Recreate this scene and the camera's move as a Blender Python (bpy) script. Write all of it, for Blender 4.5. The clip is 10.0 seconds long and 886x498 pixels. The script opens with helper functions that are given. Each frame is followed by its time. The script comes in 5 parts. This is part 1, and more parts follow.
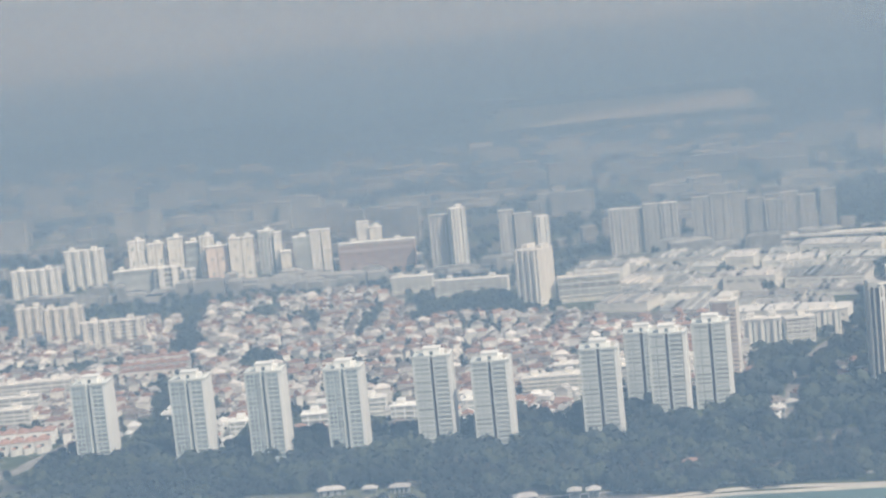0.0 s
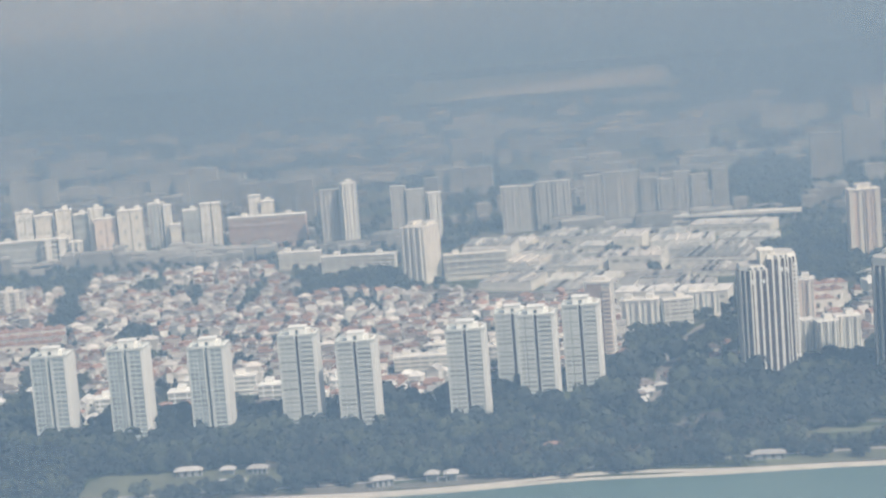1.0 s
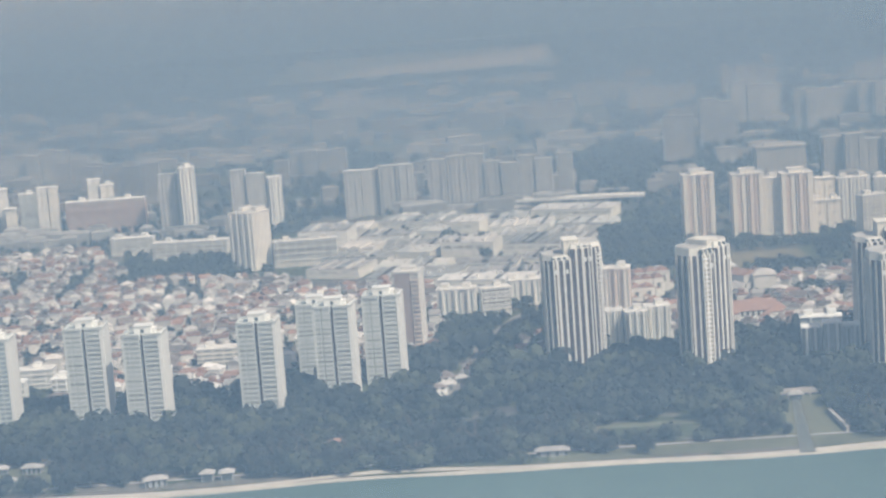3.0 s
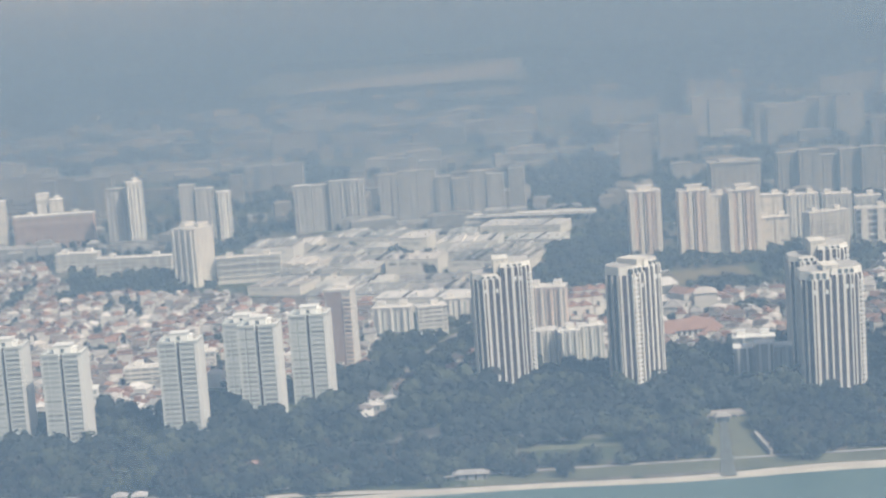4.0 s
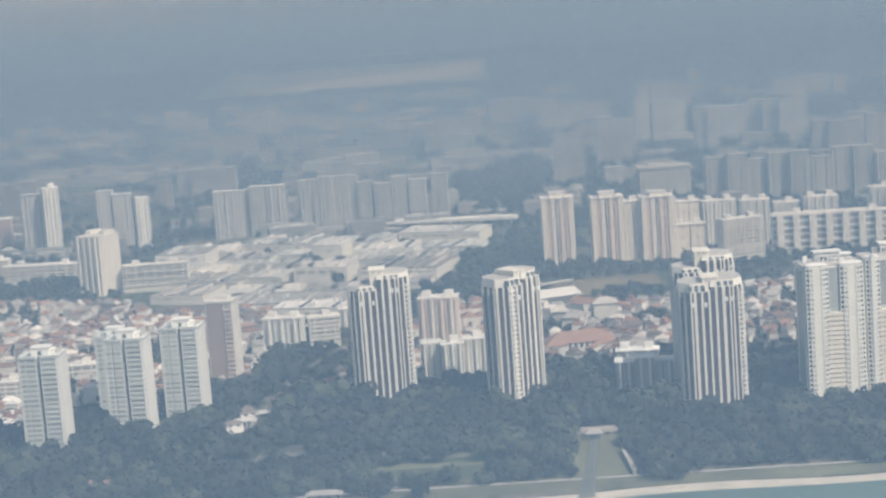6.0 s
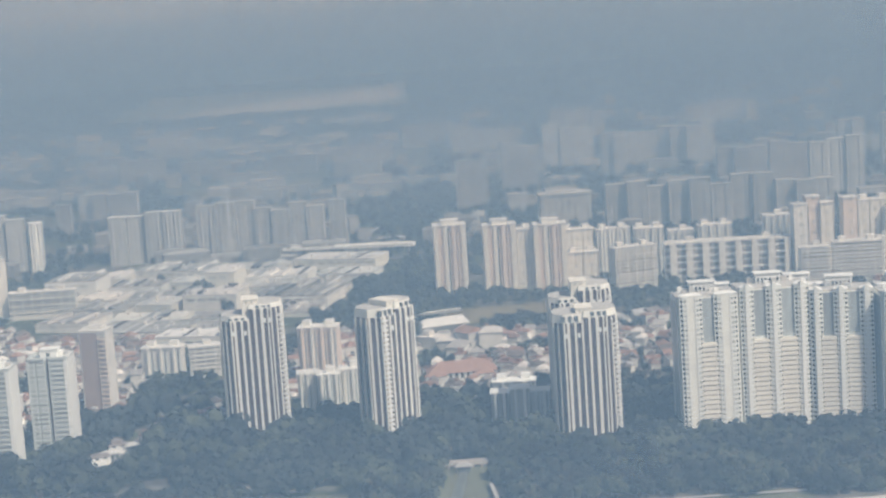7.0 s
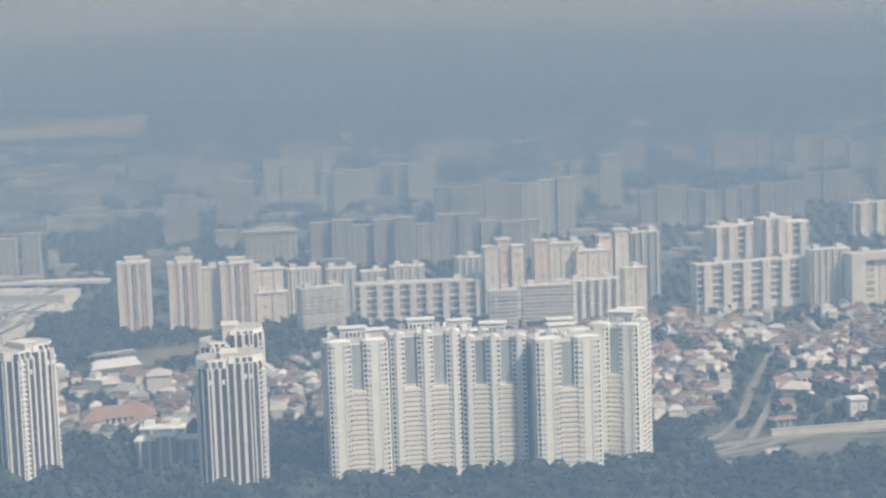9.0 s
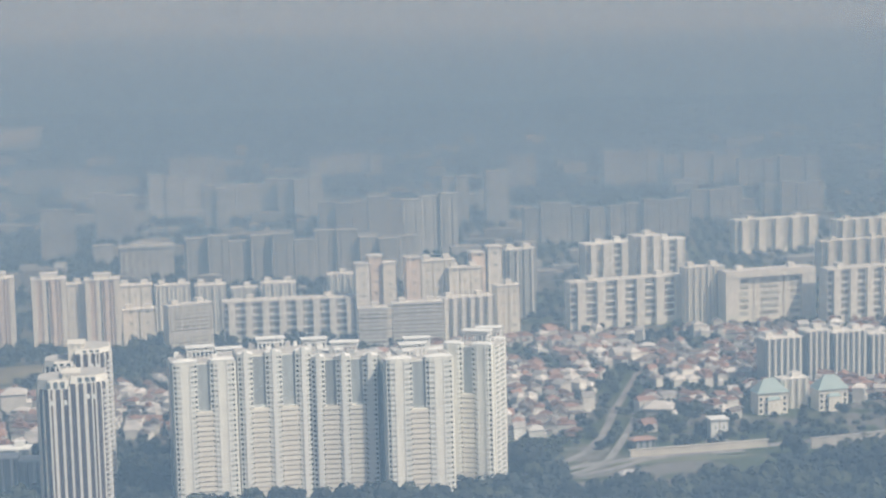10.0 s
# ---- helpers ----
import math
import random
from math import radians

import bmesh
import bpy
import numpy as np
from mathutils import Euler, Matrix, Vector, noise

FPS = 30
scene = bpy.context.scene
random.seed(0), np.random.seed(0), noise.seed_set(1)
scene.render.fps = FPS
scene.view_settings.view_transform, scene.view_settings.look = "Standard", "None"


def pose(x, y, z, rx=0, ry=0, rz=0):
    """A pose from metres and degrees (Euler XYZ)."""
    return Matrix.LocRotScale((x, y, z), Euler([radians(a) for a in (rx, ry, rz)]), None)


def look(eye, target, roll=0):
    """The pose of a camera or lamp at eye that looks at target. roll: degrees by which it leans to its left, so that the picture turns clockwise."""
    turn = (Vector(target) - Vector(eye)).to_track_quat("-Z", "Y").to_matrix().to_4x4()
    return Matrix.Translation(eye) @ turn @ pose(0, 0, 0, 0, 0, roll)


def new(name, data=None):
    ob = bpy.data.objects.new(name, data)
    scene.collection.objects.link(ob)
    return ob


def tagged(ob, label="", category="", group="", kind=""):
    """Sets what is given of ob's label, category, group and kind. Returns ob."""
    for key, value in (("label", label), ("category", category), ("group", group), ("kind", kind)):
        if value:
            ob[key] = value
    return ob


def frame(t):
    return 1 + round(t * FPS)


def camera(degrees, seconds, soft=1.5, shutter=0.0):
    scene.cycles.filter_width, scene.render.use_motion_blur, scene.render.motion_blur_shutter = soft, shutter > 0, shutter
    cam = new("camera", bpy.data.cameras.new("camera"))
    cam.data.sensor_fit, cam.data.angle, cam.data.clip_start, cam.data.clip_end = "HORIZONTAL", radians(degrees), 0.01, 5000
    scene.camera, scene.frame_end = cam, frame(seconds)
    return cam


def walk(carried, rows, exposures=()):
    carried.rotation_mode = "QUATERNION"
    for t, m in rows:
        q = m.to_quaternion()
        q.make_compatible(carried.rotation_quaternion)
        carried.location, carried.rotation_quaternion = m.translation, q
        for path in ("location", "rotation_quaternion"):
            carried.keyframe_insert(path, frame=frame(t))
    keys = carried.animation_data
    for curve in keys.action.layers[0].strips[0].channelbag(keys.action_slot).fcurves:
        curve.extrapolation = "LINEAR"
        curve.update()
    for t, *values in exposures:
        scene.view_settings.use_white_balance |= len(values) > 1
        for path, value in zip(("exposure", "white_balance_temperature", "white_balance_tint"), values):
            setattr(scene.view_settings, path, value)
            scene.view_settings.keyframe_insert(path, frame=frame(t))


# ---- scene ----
# ---------------------------------------------------------------- camera
cam = camera(25.2517, 10.0, soft=2.4)
walk(cam, [
    (0.0, pose(0.00, 0.00, 274.58, 82.3981, 5.5391, 5.4251)),
    (0.5, pose(17.50, 9.16, 273.97, 81.7696, 5.6165, 5.5616)),
    (1.0, pose(35.02, 18.21, 273.34, 81.4135, 4.5421, 3.4758)),
    (1.5, pose(52.55, 27.17, 272.69, 81.4805, 4.5362, 2.5784)),
    (2.0, pose(70.10, 36.02, 272.03, 81.0762, 4.4139, 1.3901)),
    (2.5, pose(87.66, 44.77, 271.35, 80.5143, 4.2443, 0.9056)),
    (2.7, pose(94.69, 48.25, 271.07, 80.5055, 4.2489, 1.1154)),
    (3.8, pose(133.40, 67.06, 269.50, 80.8681, 4.0437, 0.9615)),
    (4.0, pose(140.44, 70.43, 269.20, 80.8919, 4.0582, 0.8097)),
    (4.5, pose(158.06, 78.78, 268.46, 81.0483, 4.0231, 0.8357)),
    (5.0, pose(175.70, 87.03, 267.69, 80.9810, 4.1436, 1.3181)),
    (5.2, pose(182.76, 90.30, 267.38, 80.8312, 3.9917, 1.1761)),
    (6.3, pose(221.62, 108.01, 265.63, 80.8765, 4.1520, 0.6329)),
    (6.5, pose(228.69, 111.18, 265.30, 80.9128, 4.0941, 0.4700)),
    (7.0, pose(246.39, 119.02, 264.47, 81.4190, 3.7121, -0.9947)),
    (7.5, pose(264.10, 126.77, 263.62, 81.8337, 3.3584, -3.1000)),
    (8.0, pose(281.82, 134.41, 262.76, 82.1279, 2.5186, -5.6793)),
    (8.5, pose(299.56, 141.96, 261.88, 82.3301, 2.1771, -6.6159)),
    (9.0, pose(317.31, 149.40, 260.98, 82.0878, 1.9430, -7.1987)),
    (9.5, pose(335.08, 156.75, 260.06, 81.7326, 1.9482, -7.7637)),
    (10.0, pose(352.86, 163.99, 259.13, 82.4301, 1.4262, -9.5941)),
], exposures=[(0.0, 0.03, 6580, 11), (1.5, -0.03, 6580, 11), (4.0, -0.02, 6580, 11), (7.0, -0.10, 6580, 11), (10.0, -0.09, 6590, 11)])

# ---------------------------------------------------------------- world and sun
SUN_AZ, SUN_EL = radians(44), radians(48)      # azimuth from the shore's seaward normal towards +x
to_sun = Vector((math.sin(SUN_AZ) * math.cos(SUN_EL), -math.cos(SUN_AZ) * math.cos(SUN_EL), math.sin(SUN_EL)))
world = bpy.data.worlds.new("sky")
scene.world = world
world.use_nodes = True
wn = world.node_tree
sky = wn.nodes.new("ShaderNodeTexSky")
sky.sky_type, sky.sun_disc = "NISHITA", False
sky.sun_elevation, sky.sun_rotation = SUN_EL, math.pi / 2 + (math.pi / 2 - SUN_AZ)
sky.dust_density = 3.0
wn.links.new(sky.outputs[0], wn.nodes["Background"].inputs[0])
wn.nodes["Background"].inputs[1].default_value = 0.10
sun_data = bpy.data.lights.new("sun", "SUN")
sun_data.energy, sun_data.angle, sun_data.color = 4.6, radians(0.6), (1.0, 0.982, 0.925)
sun = new("sun", sun_data)
sun.matrix_world = look(to_sun * 800, (0, 0, 0))


# ---------------------------------------------------------------- materials
def mat(name, base, rough=0.8, var=0.12, scale=0.5, fine=4.0, bump=0.0, rnd=0.0, island=0.0, metal=0.0, warp=None, spec=0.5):
    """Principled material: base colour broken by a broad and a fine noise, a tint per object or per island."""
    m = bpy.data.materials.new(name)
    m.use_nodes = True
    nt = m.node_tree
    b = nt.nodes["Principled BSDF"]
    b.inputs["Roughness"].default_value, b.inputs["Metallic"].default_value = rough, metal
    b.inputs["Specular IOR Level"].default_value = spec
    co = nt.nodes.new("ShaderNodeTexCoord")
    geo = nt.nodes.new("ShaderNodeNewGeometry")
    mul = None
    for sc, amt in ((scale, var), (fine, var * 0.7)):
        n = nt.nodes.new("ShaderNodeTexNoise")
        n.inputs["Scale"].default_value, n.inputs["Detail"].default_value = sc, 3.0
        if warp:
            mp = nt.nodes.new("ShaderNodeMapping")
            mp.inputs["Scale"].default_value = warp
            nt.links.new(co.outputs["Object"], mp.inputs[0])
            nt.links.new(mp.outputs[0], n.inputs["Vector"])
        else:
            nt.links.new(co.outputs["Object"], n.inputs["Vector"])
        r = nt.nodes.new("ShaderNodeMapRange")
        r.inputs[1].default_value, r.inputs[2].default_value = 0.3, 0.7
        r.inputs[3].default_value, r.inputs[4].default_value = 1 - amt, 1 + amt
        nt.links.new(n.outputs[0], r.inputs[0])
        if mul is None:
            mul, last = r.outputs[0], n
        else:
            k = nt.nodes.new("ShaderNodeMath")
            k.operation = "MULTIPLY"
            nt.links.new(mul, k.inputs[0]), nt.links.new(r.outputs[0], k.inputs[1])
            mul, last = k.outputs[0], n
    for amount, socket in ((rnd, nt.nodes.new("ShaderNodeObjectInfo").outputs["Random"]), (island, geo.outputs["Random Per Island"])):
        if amount:
            r = nt.nodes.new("ShaderNodeMapRange")
            r.inputs[3].default_value, r.inputs[4].default_value = 1 - amount, 1 + amount
            k = nt.nodes.new("ShaderNodeMath")
            k.operation = "MULTIPLY"
            nt.links.new(socket, r.inputs[0])
            nt.links.new(mul, k.inputs[0]), nt.links.new(r.outputs[0], k.inputs[1])
            mul = k.outputs[0]
    v = nt.nodes.new("ShaderNodeVectorMath")
    v.operation = "SCALE"
    v.inputs[0].default_value = base
    nt.links.new(mul, v.inputs["Scale"])
    nt.links.new(v.outputs[0], b.inputs["Base Color"])
    if bump:
        bp = nt.nodes.new("ShaderNodeBump")
        bp.inputs["Strength"].default_value, bp.inputs["Distance"].default_value = bump, 0.3
        nt.links.new(last.outputs[0], bp.inputs["Height"]), nt.links.new(bp.outputs[0], b.inputs["Normal"])
    return m


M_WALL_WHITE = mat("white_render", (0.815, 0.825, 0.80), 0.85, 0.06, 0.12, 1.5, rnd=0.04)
# tower fronts dimmed in colour, as they catch less sun than the ends
M_WALL_SEA = mat("dimmed_grey_white_render", (0.57, 0.61, 0.595), 0.85, 0.08, 0.12, 1.5, rnd=0.04)
M_BARE = mat("bare_earth", (0.37, 0.35, 0.32), 0.95, 0.15, 0.01, 0.1)
M_WALL_CONDO = mat("ivory_white_render", (0.85, 0.855, 0.80), 0.85, 0.06, 0.12, 1.5, rnd=0.04)
M_WALL_CREAM = mat("cream_render", (0.825, 0.815, 0.755), 0.85, 0.06, 0.12, 1.5, rnd=0.04)
M_WALL_GREY = mat("grey_render", (0.46, 0.48, 0.48), 0.85, 0.08, 0.12, 1.5, rnd=0.05)
M_WALL_PINK = mat("pink_render", (0.80, 0.70, 0.63), 0.85, 0.06, 0.12, 1.5, rnd=0.04)
M_WALL_BROWN = mat("brown_render", (0.40, 0.325, 0.295), 0.85, 0.06, 0.12, 1.5)
M_WALL_ROSE = mat("rose_brown_render", (0.62, 0.46, 0.40), 0.85, 0.08, 0.12, 1.5)
M_ROAD_WORN = mat("worn_pale_asphalt", (0.27, 0.255, 0.235), 0.9, 0.3, 0.05, 0.5)
# far walls dimmed in base colour, as haze and shade leave them
M_WALL_FAR = mat("far_hazed_render", (0.50, 0.505, 0.50), 0.85, 0.08, 0.05, 0.6, rnd=0.16)
M_WALL_HOUSE = mat("house_render", (0.70, 0.705, 0.68), 0.85, 0.10, 0.15, 1.5, rnd=0.28)
M_GLASS = mat("window_glass", (0.10, 0.12, 0.13), 0.25, 0.25, 0.3, 2.0, rnd=0.35)
M_GLASS_PALE = mat("pale_window_glass", (0.44, 0.47, 0.47), 0.35, 0.15, 0.3, 2.0, rnd=0.3)
# dark grey that paints the shade of recesses and grooves
M_SHADE = mat("recess_shade_grey", (0.31, 0.325, 0.33), 0.8, 0.12, 0.2, 2.0, rnd=0.1)
# darker copy of the blue-grey glazing, with recess shade in its colour
M_RECESS = mat("recess_shaded_blue_grey", (0.17, 0.225, 0.27), 0.4, 0.15, 0.2, 2.0, rnd=0.2)
M_GLASS_MID = mat("grey_window_glass", (0.33, 0.36, 0.365), 0.35, 0.2, 0.3, 2.0, rnd=0.3)
M_GLASS_BLUE = mat("blue_grey_glazing", (0.26, 0.32, 0.35), 0.3, 0.15, 0.2, 2.0, rnd=0.2)
M_GLASS_DARK = mat("dark_bronze_glazing", (0.085, 0.070, 0.073), 0.5, 0.2, 0.15, 1.2, rnd=0.1, spec=0.2)
M_ROOF_DECK = mat("roof_deck_concrete", (0.50, 0.49, 0.46), 0.9, 0.15, 0.15, 1.5)
M_ROOF_TILE = mat("terracotta_roof_tiles", (0.31, 0.20, 0.158), 0.85, 0.2, 0.3, 3.0, rnd=0.3, warp=(1, 1, 4))
M_ROOF_BROWN = mat("weathered_brown_roof_tiles", (0.20, 0.178, 0.165), 0.85, 0.2, 0.3, 3.0, rnd=0.3, warp=(1, 1, 4))
M_ROOF_GREY = mat("pale_grey_sheet_roof", (0.46, 0.455, 0.44), 0.6, 0.12, 0.2, 2.0, rnd=0.25)
M_ROOF_WHITE = mat("white_flat_roof", (0.74, 0.735, 0.71), 0.7, 0.12, 0.2, 2.0, rnd=0.15)
M_ROOF_TURQ = mat("turquoise_sheet_roof", (0.36, 0.49, 0.51), 0.6, 0.10, 0.2, 2.0)
M_ROOF_IND = mat("weathered_metal_sheet_roof", (0.55, 0.565, 0.545), 0.6, 0.16, 0.06, 1.0, rnd=0.42, warp=(1, 6, 1))
M_SKYLIGHT = mat("grey_skylight_sheet", (0.30, 0.32, 0.33), 0.4, 0.1, 0.2, 1.0)
M_LEAF = mat("tree_leaves", (0.030, 0.038, 0.038), 0.7, 0.45, 0.022, 0.09, rnd=0.3, spec=0.2)
M_LEAF_LIGHT = mat("pale_tree_leaves", (0.066, 0.078, 0.056), 0.7, 0.4, 0.022, 0.09, rnd=0.3, spec=0.2)
M_BALCONY = mat("warm_cream_balcony_render", (0.83, 0.80, 0.715), 0.85, 0.06, 0.12, 1.5, rnd=0.05)
M_BARK = mat("tree_bark", (0.13, 0.10, 0.075), 0.9, 0.2, 1.0, 6.0)
M_SAND = mat("beach_sand", (0.55, 0.52, 0.45), 0.95, 0.14, 0.06, 0.8)
M_GRASS = mat("mown_grass", (0.150, 0.158, 0.100), 0.95, 0.3, 0.03, 0.5)
M_DRYGRASS = mat("dry_field_grass", (0.21, 0.185, 0.115), 0.95, 0.25, 0.03, 0.4)
M_ASPHALT = mat("asphalt", (0.085, 0.083, 0.08), 0.9, 0.15, 0.1, 1.5)
M_CONCRETE = mat("concrete", (0.42, 0.40, 0.37), 0.9, 0.14, 0.1, 1.2)
M_WHITE_METAL = mat("white_painted_metal", (0.80, 0.80, 0.78), 0.5, 0.05, 0.3, 2.0)


def ground_material():
    """Urban ground: grass, soil and paving, mixed in patches of tens of metres."""
    m = bpy.data.materials.new("urban_ground")
    m.use_nodes = True
    nt = m.node_tree
    b = nt.nodes["Principled BSDF"]
    b.inputs["Roughness"].default_value = 0.95
    co = nt.nodes.new("ShaderNodeTexCoord")
    out = None
    for sc, lo, hi, a, c in ((0.012, 0.47, 0.53, (0.065, 0.085, 0.042, 1), (0.17, 0.16, 0.14, 1)), (0.05, 0.55, 0.6, None, (0.05, 0.07, 0.035, 1)), (0.15, 0.6, 0.68, None, (0.26, 0.24, 0.21, 1))):
        n = nt.nodes.new("ShaderNodeTexNoise")
        n.inputs["Scale"].default_value, n.inputs["Detail"].default_value = sc, 4.0
        nt.links.new(co.outputs["Object"], n.inputs["Vector"])
        r = nt.nodes.new("ShaderNodeMapRange")
        r.inputs[1].default_value, r.inputs[2].default_value = lo, hi
        nt.links.new(n.outputs[0], r.inputs[0])
        x = nt.nodes.new("ShaderNodeMix")
        x.data_type = "RGBA"
        nt.links.new(r.outputs[0], x.inputs[0])
        if out is None:
            x.inputs[6].default_value = a
        else:
            nt.links.new(out, x.inputs[6])
        x.inputs[7].default_value = c
        out = x.outputs[2]
    nt.links.new(out, b.inputs["Base Color"])
    return m


def water_material():
    m = mat("shallow_green_sea", (0.100, 0.172, 0.158), 0.3, 0.12, 0.006, 0.08, spec=0.4)
    nt = m.node_tree
    co = nt.nodes.new("ShaderNodeTexCoord")
    n = nt.nodes.new("ShaderNodeTexNoise")
    n.inputs["Scale"].default_value, n.inputs["Detail"].default_value = 0.35, 5.0
    bp = nt.nodes.new("ShaderNodeBump")
    bp.inputs["Strength"].default_value, bp.inputs["Distance"].default_value = 0.5, 0.6
    nt.links.new(co.outputs["Object"], n.inputs["Vector"])
    nt.links.new(n.outputs[0], bp.inputs["Height"])
    nt.links.new(bp.outputs[0], nt.nodes["Principled BSDF"].inputs["Normal"])
    return m


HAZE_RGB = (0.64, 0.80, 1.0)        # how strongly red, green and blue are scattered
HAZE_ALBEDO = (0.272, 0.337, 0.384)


def haze_material(depth, ramp, albedo=HAZE_ALBEDO):
    """A sheet standing in for hazy air: lets through exp(-depth * colour) and scatters part of the rest; it thins out
    over its lowest 'ramp' metres.
    """
    m = bpy.data.materials.new("hazy_air")
    m.use_nodes = True
    m.diffuse_color = (0.6, 0.7, 0.8, 0.08)
    m.surface_render_method = "BLENDED"
    nt = m.node_tree
    nt.nodes.remove(nt.nodes["Principled BSDF"])
    tr, df, ad, mx, clear = (nt.nodes.new(k) for k in ("ShaderNodeBsdfTransparent", "ShaderNodeBsdfDiffuse", "ShaderNodeAddShader", "ShaderNodeMixShader", "ShaderNodeBsdfTransparent"))
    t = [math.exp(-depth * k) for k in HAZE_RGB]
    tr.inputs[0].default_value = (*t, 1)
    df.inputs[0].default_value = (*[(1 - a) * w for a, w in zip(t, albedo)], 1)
    nt.links.new(tr.outputs[0], ad.inputs[0]), nt.links.new(df.outputs[0], ad.inputs[1])
    co, sep, mr = (nt.nodes.new(k) for k in ("ShaderNodeTexCoord", "ShaderNodeSeparateXYZ", "ShaderNodeMapRange"))
    nt.links.new(co.outputs["Object"], sep.inputs[0])
    nt.links.new(sep.outputs[2], mr.inputs[0])
    mr.inputs[1].default_value, mr.inputs[2].default_value = (-2.0, -1.0) if not ramp else (0.0, ramp)
    nt.links.new(mr.outputs[0], mx.inputs[0])
    nt.links.new(clear.outputs[0], mx.inputs[1]), nt.links.new(ad.outputs[0], mx.inputs[2])
    nt.links.new(mx.outputs[0], nt.nodes["Material Output"].inputs[0])
    return m


def distance_material():
    """Far coast and sky beyond the built place, haze painted into a glow: blue-grey below, pale grey above, faint level
    streaks.
    """
    m = bpy.data.materials.new("far_distance")
    m.use_nodes = True
    nt = m.node_tree
    nt.nodes.remove(nt.nodes["Principled BSDF"])
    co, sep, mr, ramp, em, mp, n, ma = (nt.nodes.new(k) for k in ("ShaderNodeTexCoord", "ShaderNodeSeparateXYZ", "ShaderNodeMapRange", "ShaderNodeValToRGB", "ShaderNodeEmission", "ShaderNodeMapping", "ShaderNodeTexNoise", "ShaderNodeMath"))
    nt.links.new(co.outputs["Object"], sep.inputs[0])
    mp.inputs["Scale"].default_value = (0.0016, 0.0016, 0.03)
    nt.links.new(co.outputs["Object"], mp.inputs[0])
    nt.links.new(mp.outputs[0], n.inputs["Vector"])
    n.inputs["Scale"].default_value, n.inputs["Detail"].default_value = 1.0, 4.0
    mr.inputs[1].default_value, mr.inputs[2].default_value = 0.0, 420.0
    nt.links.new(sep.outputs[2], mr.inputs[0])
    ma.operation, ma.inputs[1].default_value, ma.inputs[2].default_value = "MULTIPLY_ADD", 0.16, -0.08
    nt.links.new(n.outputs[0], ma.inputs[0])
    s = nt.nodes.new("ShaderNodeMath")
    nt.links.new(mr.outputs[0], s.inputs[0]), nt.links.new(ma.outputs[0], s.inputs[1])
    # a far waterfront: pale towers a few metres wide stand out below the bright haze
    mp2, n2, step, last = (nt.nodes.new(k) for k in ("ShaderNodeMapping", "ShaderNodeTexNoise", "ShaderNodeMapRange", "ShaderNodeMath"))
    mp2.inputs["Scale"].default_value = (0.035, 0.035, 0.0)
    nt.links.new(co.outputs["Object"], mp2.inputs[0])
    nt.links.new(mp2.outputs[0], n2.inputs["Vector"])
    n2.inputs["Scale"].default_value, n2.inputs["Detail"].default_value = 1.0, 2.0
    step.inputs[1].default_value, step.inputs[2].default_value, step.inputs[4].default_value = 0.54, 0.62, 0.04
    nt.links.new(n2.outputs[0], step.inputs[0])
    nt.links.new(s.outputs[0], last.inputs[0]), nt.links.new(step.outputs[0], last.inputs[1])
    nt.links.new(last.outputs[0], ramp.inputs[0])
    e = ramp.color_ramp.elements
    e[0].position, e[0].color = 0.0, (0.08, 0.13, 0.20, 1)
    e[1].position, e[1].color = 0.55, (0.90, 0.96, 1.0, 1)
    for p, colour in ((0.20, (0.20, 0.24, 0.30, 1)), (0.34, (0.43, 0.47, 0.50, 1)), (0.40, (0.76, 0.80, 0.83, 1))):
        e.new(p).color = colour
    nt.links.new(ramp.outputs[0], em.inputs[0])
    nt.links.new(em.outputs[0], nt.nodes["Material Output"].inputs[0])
    return m


